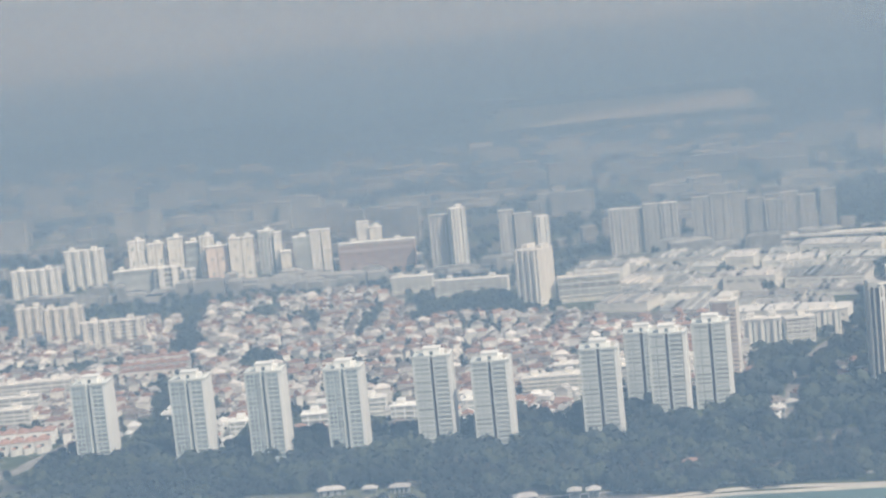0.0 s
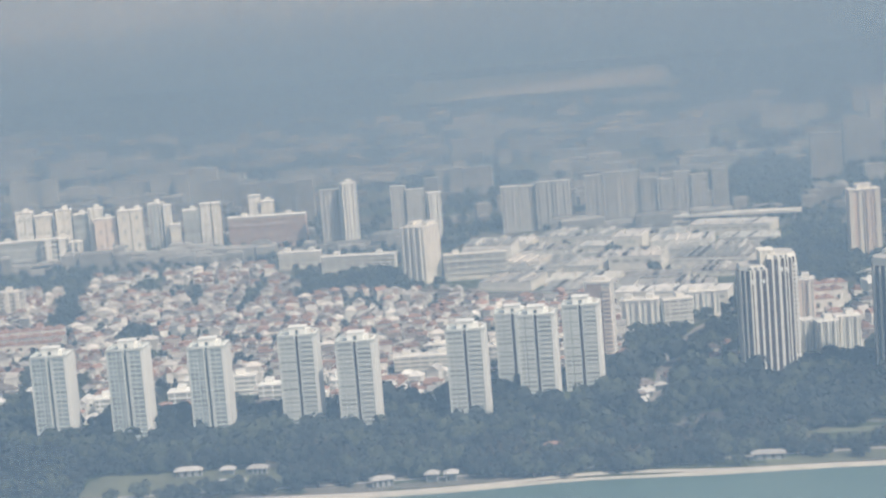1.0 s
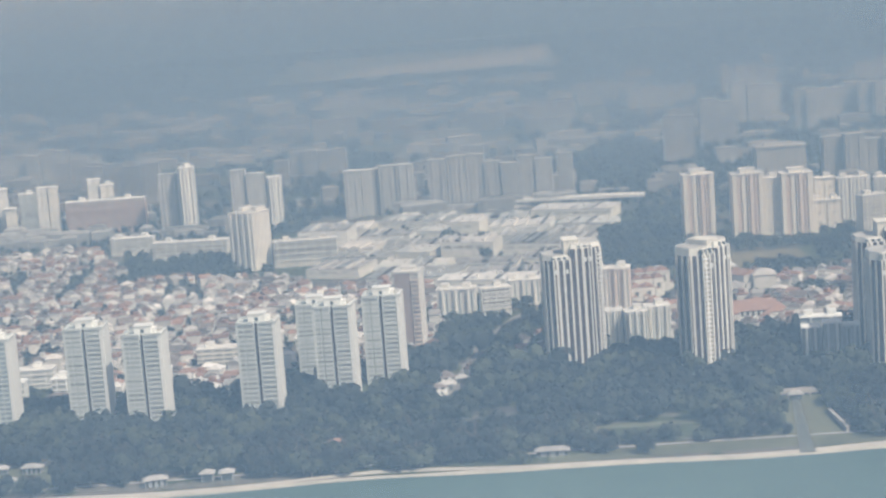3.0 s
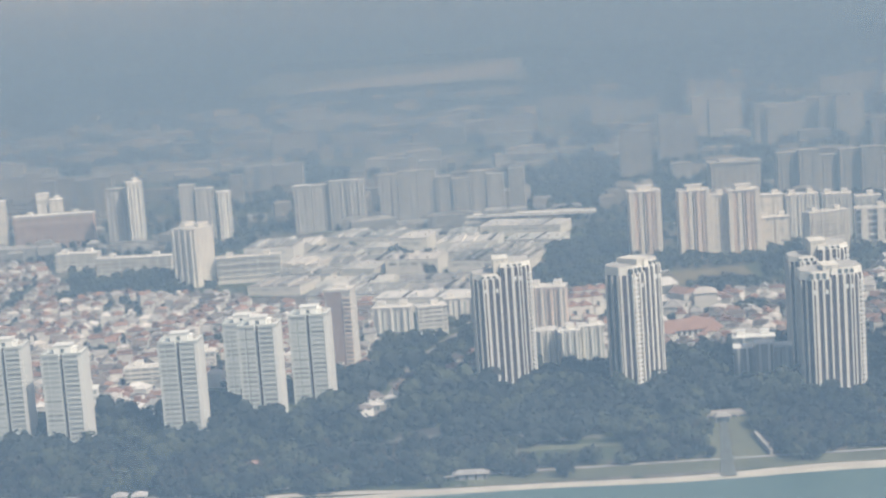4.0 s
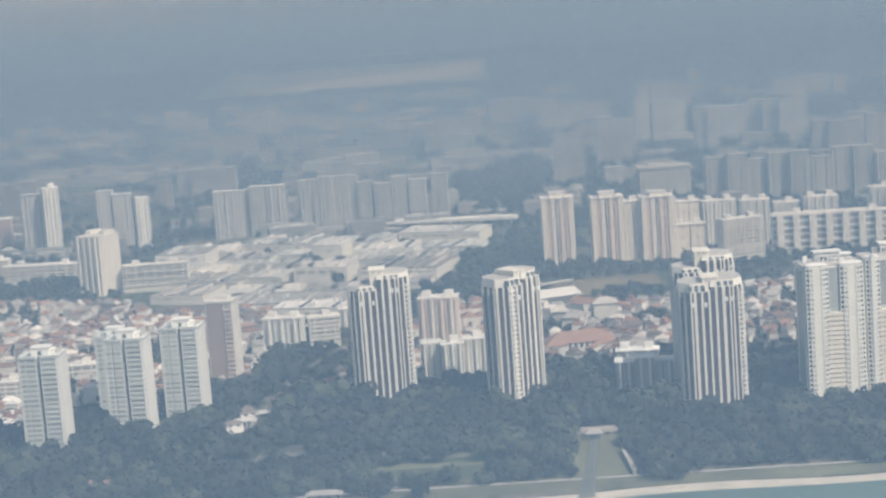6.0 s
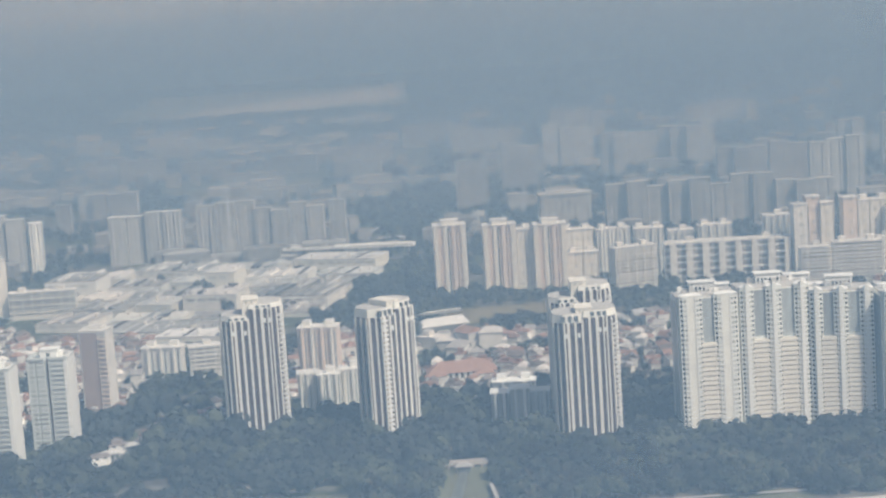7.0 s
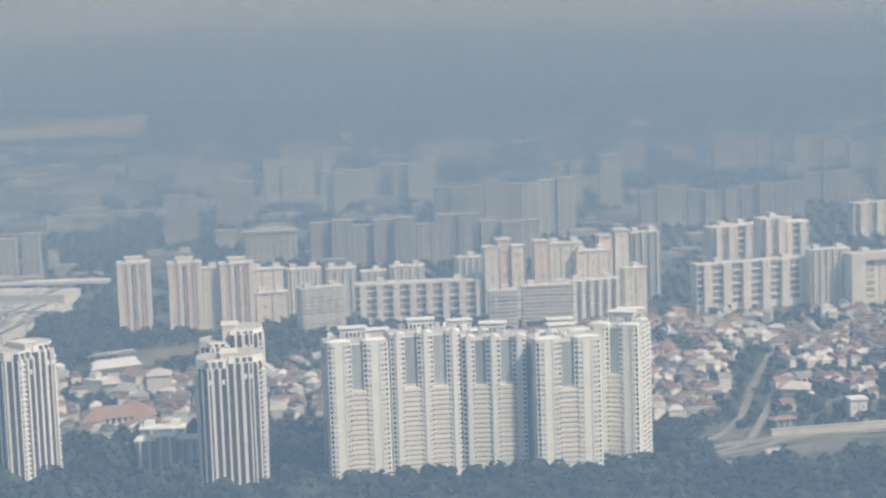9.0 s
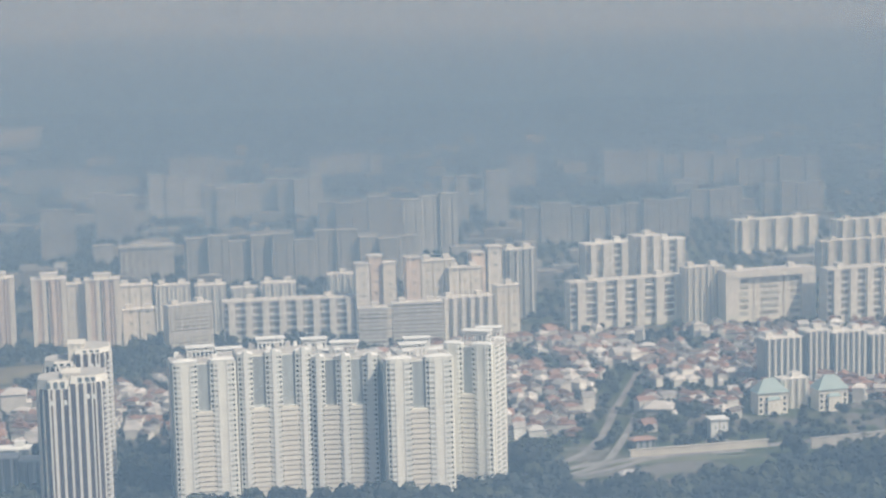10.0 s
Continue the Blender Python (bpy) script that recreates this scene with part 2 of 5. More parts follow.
# ---------------------------------------------------------------- geometry helpers
class Geo:
    """Collects boxes, prisms and roofs into one mesh."""

    def __init__(self):
        self.v, self.f, self.m = [], [], []

    def add(self, verts, faces, slot=0):
        n = len(self.v)
        self.v += verts
        self.f += [tuple(n + i for i in f) for f in faces]
        self.m += [slot] * len(faces)
        return self

    def prism(self, outline, z0, z1, slot=0, shrink=1.0, cx=0.0, cy=0.0):
        k = len(outline)
        lo = [(x, y, z0) for x, y in outline]
        hi = [(cx + (x - cx) * shrink, cy + (y - cy) * shrink, z1) for x, y in outline]
        return self.add(lo + hi, [(i, (i + 1) % k, k + (i + 1) % k, k + i) for i in range(k)] + [tuple(range(k, 2 * k)), tuple(range(k - 1, -1, -1))], slot)

    def box(self, x0, x1, y0, y1, z0, z1, slot=0):
        return self.prism([(x0, y0), (x1, y0), (x1, y1), (x0, y1)], z0, z1, slot)

    def hip(self, x0, x1, y0, y1, z, rise, over=0.5, slot=0, gable=False):
        x0, x1, y0, y1 = x0 - over, x1 + over, y0 - over, y1 + over
        if x1 - x0 >= y1 - y0:
            c, i = (y0 + y1) / 2, 0.0 if gable else (y1 - y0) / 2
            a, b = (x0 + i, c, z + rise), (x1 - i, c, z + rise)
            f = [(0, 1, 5, 4), (1, 2, 5), (2, 3, 4, 5), (3, 0, 4), (3, 2, 1, 0)]
        else:
            c, i = (x0 + x1) / 2, 0.0 if gable else (x1 - x0) / 2
            a, b = (c, y0 + i, z + rise), (c, y1 - i, z + rise)
            f = [(0, 1, 4), (1, 2, 5, 4), (2, 3, 5), (3, 0, 4, 5), (3, 2, 1, 0)]
        return self.add([(x0, y0, z), (x1, y0, z), (x1, y1, z), (x0, y1, z), a, b], f, slot)

    def mesh(self, name, *materials):
        me = bpy.data.meshes.new(name)
        me.from_pydata(self.v, [], self.f)
        for m in materials:
            me.materials.append(m)
        if len(materials) > 1:
            me.polygons.foreach_set("material_index", self.m)
        me.update()
        return me


def thing(name, x, y, z=0.0, turn=0.0, label="", category="", group="", kind=""):
    ob = new(name)
    ob.empty_display_size = 1.0
    ob.matrix_basis = pose(x, y, z, 0, 0, turn)
    return tagged(ob, label, category, group, kind)


def part(name, mesh, parent, label="", at=None, size=None, turn=0.0):
    ob = new(name, mesh)
    ob.parent = parent
    if at:
        ob.location = at
    if size:
        ob.scale = size
    if turn:
        ob.rotation_euler[2] = radians(turn)
    return tagged(ob, label)


UNIT = {}


def unit(material):
    """A shared one-metre block of a material, centred on its middle."""
    if material.name not in UNIT:
        UNIT[material.name] = Geo().box(-0.5, 0.5, -0.5, 0.5, -0.5, 0.5).mesh("block_" + material.name, material)
    return UNIT[material.name]


def block(name, material, parent, x0, x1, y0, y1, z0, z1, label=""):
    return part(name, unit(material), parent, label, ((x0 + x1) / 2, (y0 + y1) / 2, (z0 + z1) / 2), (x1 - x0, y1 - y0, z1 - z0))


def big_mesh(name, co, nface, per, material):
    """One mesh from an array of corners, 'per' corners a face."""
    me = bpy.data.meshes.new(name)
    nv = len(co)
    me.vertices.add(nv)
    me.vertices.foreach_set("co", co.astype(np.float32).ravel())
    me.loops.add(nv)
    me.loops.foreach_set("vertex_index", np.arange(nv, dtype=np.int32))
    me.polygons.add(nface)
    me.polygons.foreach_set("loop_start", np.arange(0, nv, per, dtype=np.int32))
    me.materials.append(material)
    me.update(calc_edges=True)
    return me


# ---------------------------------------------------------------- ground, sea, beach, haze, distance
COAST = 1003.0


def shore(x):
    return COAST + 2.2 * math.sin(x / 61.0) + 1.4 * math.sin(x / 23.0 + 1.0)


def sand(x):
    """Depth of the dry sand: broad below the headland and beside the canal's mouth."""
    return 5.0 + 2.0 * noise.noise((x / 70, 1, 0)) + 7.0 * math.exp(-((x - 45) / 55) ** 2) + 4.0 * math.exp(-((x - 300) / 40) ** 2) - 4.0 * math.exp(-((x - 170) / 55) ** 2)


def strip_mesh(name, near, far, x0, x1, step, material):
    """A band along the shore; near(x) and far(x) give (y, z)."""
    g = Geo()
    n = int((x1 - x0) / step)
    for i in range(n + 1):
        x = x0 + i * step
        g.v += [(x, *near(x)), (x, *far(x))]
    g.f = [(2 * i, 2 * i + 2, 2 * i + 3, 2 * i + 1) for i in range(n)]
    g.m = [0] * n
    return g.mesh(name, material)


ground = new("ground", strip_mesh("ground", lambda x: (shore(x) + 3.5 + 2.0 * noise.noise((x / 40, 3, 0)), 0.0), lambda x: (9000.0, 0.0), -6000, 8000, 20, ground_material()))
tagged(ground, "flat coastal ground of grass, soil and paving", "ground", kind="structure")
beach = new("beach", strip_mesh("beach", lambda x: (shore(x) - 10.0, -0.75), lambda x: (shore(x) + sand(x), 0.25), -3000, 4000, 10, M_SAND))
tagged(beach, "narrow pale sand beach along the sea", "beach", kind="structure")
sea = new("water", Geo().add([(-6000, -4000, -0.35), (8000, -4000, -0.35), (8000, 1020, -0.35), (-6000, 1020, -0.35)], [(0, 1, 2, 3)]).mesh("water", water_material()))
tagged(sea, "calm green-grey shallow sea", "sea", kind="structure")

# upright sheets added for the air's haze, each albedo tinted for its distance
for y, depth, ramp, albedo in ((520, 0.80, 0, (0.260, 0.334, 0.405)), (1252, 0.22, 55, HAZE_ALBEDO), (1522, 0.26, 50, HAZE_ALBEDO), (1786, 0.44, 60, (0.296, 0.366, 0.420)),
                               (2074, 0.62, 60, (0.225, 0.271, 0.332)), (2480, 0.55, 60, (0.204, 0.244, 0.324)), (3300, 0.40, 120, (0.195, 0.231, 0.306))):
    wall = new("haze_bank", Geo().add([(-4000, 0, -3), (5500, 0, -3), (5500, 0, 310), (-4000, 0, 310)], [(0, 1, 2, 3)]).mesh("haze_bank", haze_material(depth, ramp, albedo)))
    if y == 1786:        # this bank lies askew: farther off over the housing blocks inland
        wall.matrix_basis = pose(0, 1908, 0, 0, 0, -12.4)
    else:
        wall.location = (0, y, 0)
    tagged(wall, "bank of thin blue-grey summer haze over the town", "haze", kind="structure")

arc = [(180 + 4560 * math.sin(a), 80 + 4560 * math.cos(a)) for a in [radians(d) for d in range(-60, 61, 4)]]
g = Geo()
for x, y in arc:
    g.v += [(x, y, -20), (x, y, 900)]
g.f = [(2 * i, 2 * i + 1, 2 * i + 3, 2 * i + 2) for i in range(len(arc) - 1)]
# the backdrop glows by itself: haze and sky brightness sit in its emission
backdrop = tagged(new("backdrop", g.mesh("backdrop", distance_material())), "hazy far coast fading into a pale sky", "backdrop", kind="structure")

# ---------------------------------------------------------------- tall buildings
TAKEN = []      # (x, y, half width, half depth) of ground already built on


def take(x, y, w, d):
    TAKEN.append((x, y, w / 2 + 1.5, d / 2 + 1.5))


def free(x, y, r):
    return all(abs(x - a) > w + r or abs(y - b) > d + r for a, b, w, d in TAKEN)


def sea_tower(x, y, h, turn=0.0, glazed=False, w=22.5, d=17.0):
    """Point block of two wings with a recessed core between them, floor bands, ledges and a lift house."""
    take(x, y, w, d + 4)
    t = thing("apartment_tower", x, y, 0, turn,
              "pale grey apartment tower with blue-grey glazed front" if glazed else "white apartment tower with two wings and banded windows",
              "apartment tower", "towers along the coast park")
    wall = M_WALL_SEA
    a, b, f = -w / 2, w / 2, -d / 2
    g = Geo().box(a, -1.5, f, d / 2, 0, h).box(0.5, b, f, d / 2, 0, h).box(-2.6, 2.6, f + 4.2, d / 2 - 3, 0, h + 0.6)
    g.box(a - 0.5, a + 0.6, f - 0.4, f + 2.2, 0, h + 0.8)
    # sunward end coloured brighter than the fronts to show sunlight on it
    block("end_wall", M_WALL_WHITE, t, b - 2.1, b + 0.25, f - 0.5, d / 2 + 0.2, 0, h + 0.8, "end wall made white for its sunlit side")
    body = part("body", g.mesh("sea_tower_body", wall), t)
    g = Geo().box(a - 0.3, -1.5, f - 0.7, f - 0.2, h - 0.2, h + 1.3).box(1.7, b + 0.3, f - 0.7, f - 0.2, h - 0.2, h + 1.3)
    g.box(a - 0.3, b + 0.3, d / 2 - 0.3, d / 2 + 0.1, h, h + 1.2).box(a - 0.35, a + 0.05, f, d / 2, h, h + 1.2).box(b - 0.05, b + 0.35, f, d / 2, h, h + 1.2)
    part("parapet", g.mesh("sea_tower_parapet", M_WALL_SEA), t)
    g = Geo().box(-5.2, 4.6, -3.5, 4.5, h, h + 4.4).box(-3.4, 6.8, -1.5, 5.5, h, h + 2.9).box(-5.7, 5.1, -4.0, 5.0, h + 4.4, h + 4.9)
    lift = part("lift_house", g.mesh("sea_tower_lift_house", M_WALL_WHITE), t)
    # solid dark block painted as the shade inside a doorway
    block("opening", M_GLASS, lift, -1.4, 0.6, -3.65, -3.4, h + 0.4, h + 2.8)
    if not glazed:
        block("roof_tank", M_ROOF_DECK, t, 6.8, 10.0, 1.0, 5.5, h, h + 2.2)
    floors = int(h / 2.75)
    glass = M_GLASS_BLUE if glazed else M_GLASS_PALE
    for k in range(floors):
        z = 1.2 + k * (h - 1.6) / floors
        s = (h - 1.6) / floors
        if glazed:
            block("window", glass, body, a + 0.8, a + 5.2, f - 0.12, f + 0.2, z + 0.35, z + s - 0.35)
            block("window", glass, body, a + 5.8, -2.2, f - 0.12, f + 0.2, z + 0.25, z + s - 0.2)
            block("window", glass, body, 2.4, 8.8, f - 0.12, f + 0.2, z + 0.45, z + s - 0.5)
        else:
            block("window_band", M_GLASS_MID, body, a + 0.9, -2.0, f - 0.1, f + 0.2, z + 0.85, z + s - 0.45)
            block("window_band", M_GLASS_MID, body, 1.6, b - 2.3, f - 0.1, f + 0.2, z + 0.85, z + s - 0.45)
            block("balcony", M_WALL_SEA, body, 2.2, b - 2.6, f - 0.6, f + 0.1, z - 0.1, z + 0.75)
    for x0 in ((a + 5.2, a + 7.4) if glazed else (a + 4.5,)):
        # grey vertical strip standing slightly proud of the front
        block("pipe_recess", M_GLASS_MID if not glazed else M_WALL_GREY, t, x0, x0 + 0.5, f - 0.2, f + 0.1, 0.5, h - 0.5)
    for x0 in (a + 3.05, a + 5.45, a + 9.0, 4.8, 8.75) if glazed else (a + 3.4,):
        block("mullion", M_WALL_SEA, t, x0, x0 + 0.4, f - 0.45, f + 0.1, 0, h + 0.3)
    # dark sheet at the slot's back, the recess's shade put into its colour
    block("core_glazing", M_RECESS if glazed else M_GLASS_DARK, body, -1.5, 1.7, f + 4.0, f + 4.3, 0.5, h - 0.3)
    return t


def fin_tower(x, y, h, turn, w=35.0, d=25.0, low=6.5, balconies=1):
    """Dark glazed tower with white fins that run up to rounded shoulders; one half is lower than the other."""
    take(x, y, w, d)
    t = thing("glazed_tower", x, y, 0, turn, "dark bronze glazed apartment tower with tall white vertical fins", "apartment tower", "finned towers behind the park")
    c = 6.0
    half_l = [(-w / 2, -d / 2 + c), (-w / 2 + c, -d / 2), (-1, -d / 2 + 0.8), (-1, d / 2), (-w / 2 + c, d / 2), (-w / 2, d / 2 - c)]
    half_r = [(-1, -d / 2), (w / 2 - c, -d / 2), (w / 2, -d / 2 + c), (w / 2, d / 2 - c), (w / 2 - c, d / 2), (-1, d / 2)]
    part("body", Geo().prism(half_l, 0, h - low).prism(half_r, 0, h).mesh("fin_tower_body", M_GLASS_DARK), t)
    g = Geo()
    for o, z in ((half_l, h - low), (half_r, h)):
        mx, my = sum(p[0] for p in o) / 6, sum(p[1] for p in o) / 6
        g.prism(o, z, z + 0.35, shrink=0.97, cx=mx, cy=my)
    part("roof_deck", g.mesh("fin_tower_deck", M_ROOF_DECK), t)

    def fin(px, py, top, width=1.0, out=0.6, face=0.0):
        g = Geo().box(-width / 2, width / 2, -out, 0.5, 0, top - 2.2)
        g.add([(-width / 2, -out, top - 2.2), (width / 2, -out, top - 2.2), (width / 2, 0.5, top - 2.2), (-width / 2, 0.5, top - 2.2),
               (-width / 2, 0.0, top), (width / 2, 0.0, top), (width / 2, 0.5, top), (-width / 2, 0.5, top)],
              [(0, 1, 5, 4), (1, 2, 6, 5), (2, 3, 7, 6), (3, 0, 4, 7), (4, 5, 6, 7)])
        part("fin", g.mesh("fin", M_WALL_CREAM), t, at=(px, py, 0), turn=face)

    for px, wd in ((-11.2, 0.9), (-9.0, 1.5), (-5.2, 1.3), (-1.4, 1.1)):
        fin(px, -d / 2 + 0.15, h - low + 1.2, wd)
    for px, wd in ((2.4, 1.3), (6.4, 1.7), (9.8, 0.8), (11.6, 0.8)):
        fin(px, -d / 2, h + 1.2, wd)
    for k, wd in ((0.12, 1.2), (0.55, 0.9)):
        fin(-w / 2 + c * k, -d / 2 + c * (1 - k), h - low, wd, face=-45)
        fin(w / 2 - c * k, -d / 2 + c * (1 - k), h, wd, face=45)
    for py in (-4.5, 0.0, 4.5):
        fin(w / 2, py, h, 1.2, face=90)
        fin(-w / 2, py, h - low, 1.2, face=-90)
    for px, top in ((-10.4, h - low), (-3.4, h - low), (7.9, h), (10.6, h)):
        block("top_box", M_WALL_WHITE, t, px - 0.7, px + 0.7, -d / 2 - 0.5, -d / 2 + 0.5, top - 8.0, top - 5.6)
    floors = int(h / 2.75)
    for k in range(floors):
        z = 1.0 + k * (h - 4) / floors
        block("balcony", M_WALL_WHITE, t, w / 2 - 2.2, w / 2 + 0.45, -d / 2 + c - 2.2, -d / 2 + c + 0.4, z, z + 1.3)
        if balconies > 1:
            block("balcony", M_WALL_WHITE, t, -w / 2 + c - 1.0, -w / 2 + c + 2.6, -d / 2 - 1.2, -d / 2 + 0.4, z, z + 1.1)
    # crown: a cream attic on each half, dark blocks painting its shaded openings, a stair house between
    for o, z, tall, xs in ((half_l, h - low, 2.6 if low > 5 else 4.4, (-11.5, -8.0, -4.5)), (half_r, h, 2.4 if low > 5 else 3.6, (4.0, 7.6, 10.6))):
        mx, my = sum(q[0] for q in o) / 6, sum(q[1] for q in o) / 6
        attic = part("attic", Geo().prism(o, z, z + tall, shrink=0.93, cx=mx, cy=my).mesh("fin_tower_attic", M_WALL_CREAM), t)
        part("attic_roof", Geo().prism([(mx + (q[0] - mx) * 0.9, my + (q[1] - my) * 0.9) for q in o], z + tall, z + tall + 0.3).mesh("fin_tower_attic_roof", M_ROOF_DECK), t)
        for px in xs:
            block("roof_opening", M_GLASS, attic, px - 1.0, px + 1.0, -d / 2 - 0.1, -d / 2 + 1.6, z + 0.5, z + tall - 0.7)
    house = part("roof_house", Geo().box(-4.5, 4.0, -9, 5, h - low, h + 4.6).box(-5.0, 4.5, -9.4, 5.4, h + 4.6, h + 5.0).mesh("fin_tower_roof_house", M_BALCONY), t, "pale yellow stair house")
    for px in (-2.6, 0.6):
        block("roof_opening", M_GLASS_MID, house, px, px + 0.9, -9.2, -8.9, h + 2.8, h + 3.9)
    return t


BAYS = {"A": ((-0.47, -0.1), (0.09, 0.47)), "B": ((-0.49, -0.29), (-0.12, 0.1), (0.28, 0.49)), "P": ((-0.5, -0.15), (0.1, 0.5))}


def cream_tower(x, y, h, turn=0.0, w=35.0, d=22.0, seed=0, kind="A"):
    """Tall cream tower: window bays, balcony bands between them, blue-grey glazing near the top, busy roofline."""
    rnd = random.Random(seed)
    take(x, y, w, d)
    t = thing("condominium_tower", x, y, 0, turn, "tall cream condominium tower with banded balconies and pale window bays", "apartment tower", "cream condominium towers")
    f = -d / 2
    bays = BAYS[kind]
    g = Geo().box(-w / 2, w / 2, f + 2.4, d / 2, 0, h - 1.0).box(-w / 2 + 2, w / 2 - 2, f + 1.5, d / 2 + 1.5, 0, h - 3.0)
    for a, b in bays:
        g.box(a * w, b * w, f, f + 3, 0, h).box(a * w + 1.6, b * w - 1.6, f - 0.9, f + 1, 0, h - 0.5)
    body = part("body", g.mesh("cream_tower_body", M_WALL_CONDO), t)
    floors = int(h / 2.62)
    s = (h - 2.0) / floors
    gaps = [(bays[i][1] * w, bays[i + 1][0] * w) for i in range(len(bays) - 1)]
    for i, (a, b) in enumerate(gaps):
        top = h * (0.66 if i % 2 == 0 else 0.68)
        block("upper_glazing", M_GLASS_MID, body, a + 0.15, b - 0.15, f + 1.25, f + 1.6, top, h - 1.6)
        block("balcony_recess", M_GLASS_PALE, body, a + 0.1, b - 0.1, f + 1.3, f + 1.6, 1.0, top)
    block("side_glazing", M_GLASS_BLUE, t, -w / 2 - 0.12, -w / 2 + 0.2, f + 4, d / 2 - 3, 1.0, h - 3)
    for k in range(floors):
        z = 1.0 + k * s
        if seed == 5:
            for y0, y1 in ((f + 4.0, -1.2), (1.2, d / 2 - 2.5)):
                block("window", M_GLASS_MID, body, w / 2 - 0.2, w / 2 + 0.1, y0, y1, z + 0.9, z + s - 0.5)
        for i, (a, b) in enumerate(gaps):
            if z < h * 0.66 - 1:
                block("balcony", M_BALCONY, t, a - 1.2, b + 1.2, f - 0.5, f + 2.2, z - 0.4, z + 1.5)
        for a, b in bays:
            if kind != "P":
                m = (a + b) / 2 * w
                r = 1.9 if kind != "B" else 2.6
                block("bay_window", M_GLASS_PALE, body, a * w + 2.0, m - r if kind != "B" else m - 1.2, f - 1.0, f, z + 0.85, z + s - 0.55)
                block("bay_window", M_GLASS_PALE, body, m + r if kind != "B" else m + 1.2, b * w - 2.0, f - 1.0, f, z + 0.85, z + s - 0.55)
            for m in (a * w + 0.95, b * w - 0.95) if kind != "P" else ((a + b) * w / 2,) if z > h * 0.6 else ():
                block("window", M_GLASS, body, m - 0.62, m + 0.62, f - 0.1, f + 0.2, z + 0.8, z + s - 0.5)
    for a, b in bays:
        m = (a + b) / 2 * w
        if kind == "B":
            block("pilaster", M_WALL_WHITE, t, m - 1.1, m + 1.1, f - 1.5, f + 1.0, 0, h + 2.2)
        else:
            block("pilaster", M_WALL_WHITE, t, m - 2.6, m - 2.0, f - 1.2, f + 1.0, 0, h)
            block("pilaster", M_WALL_WHITE, t, m + 2.0, m + 2.6, f - 1.2, f + 1.0, 0, h)
    g = Geo()
    for a, b in bays:
        g.box(a * w + 0.2, b * w - 0.2, f - 0.6, f + 4, h, h + 0.7)
        m, r = (a + b) / 2 * w, (b - a) / 2 * w
        g.prism([(m - r, f - 0.5), (m + r, f - 0.5), (m + r, f + 4.5), (m - r, f + 4.5)], h + 0.7, h + 1.6, shrink=0.4, cx=m, cy=f + 2)
    part("cornice", g.mesh("cream_tower_cornice", M_WALL_WHITE), t)
    deck = part("roof_deck", Geo().box(-w / 2 + 0.3, w / 2 - 0.3, f + 3, d / 2 - 0.3, h - 1, h - 0.4).mesh("roof_deck", M_ROOF_DECK), t)
    for _ in range(5):
        px, py, sz = rnd.uniform(-w * 0.42, w * 0.36), rnd.uniform(f + 5, d / 2 - 3), rnd.uniform(1.6, 3.6)
        block("roof_plant", rnd.choice((M_WALL_WHITE, M_ROOF_DECK, M_WALL_GREY)), deck, px, px + sz, py, py + sz * 0.8, h - 0.4, h + rnd.uniform(1.2, 3.4))
    g = Geo().box(-7, 7, d / 2 - 8, d / 2 - 1, h + 2.6, h + 3.4).box(-7.6, 7.6, d / 2 - 8.6, d / 2 - 0.4, h + 4.8, h + 5.2)
    for k in range(7):
        g.box(-6.8 + k * 2.1, -6.2 + k * 2.1, d / 2 - 8, d / 2 - 7.4, h - 0.4, h + 4.8)
    part("roof_pavilion", g.mesh("roof_pavilion", M_WALL_WHITE), t)
    return t


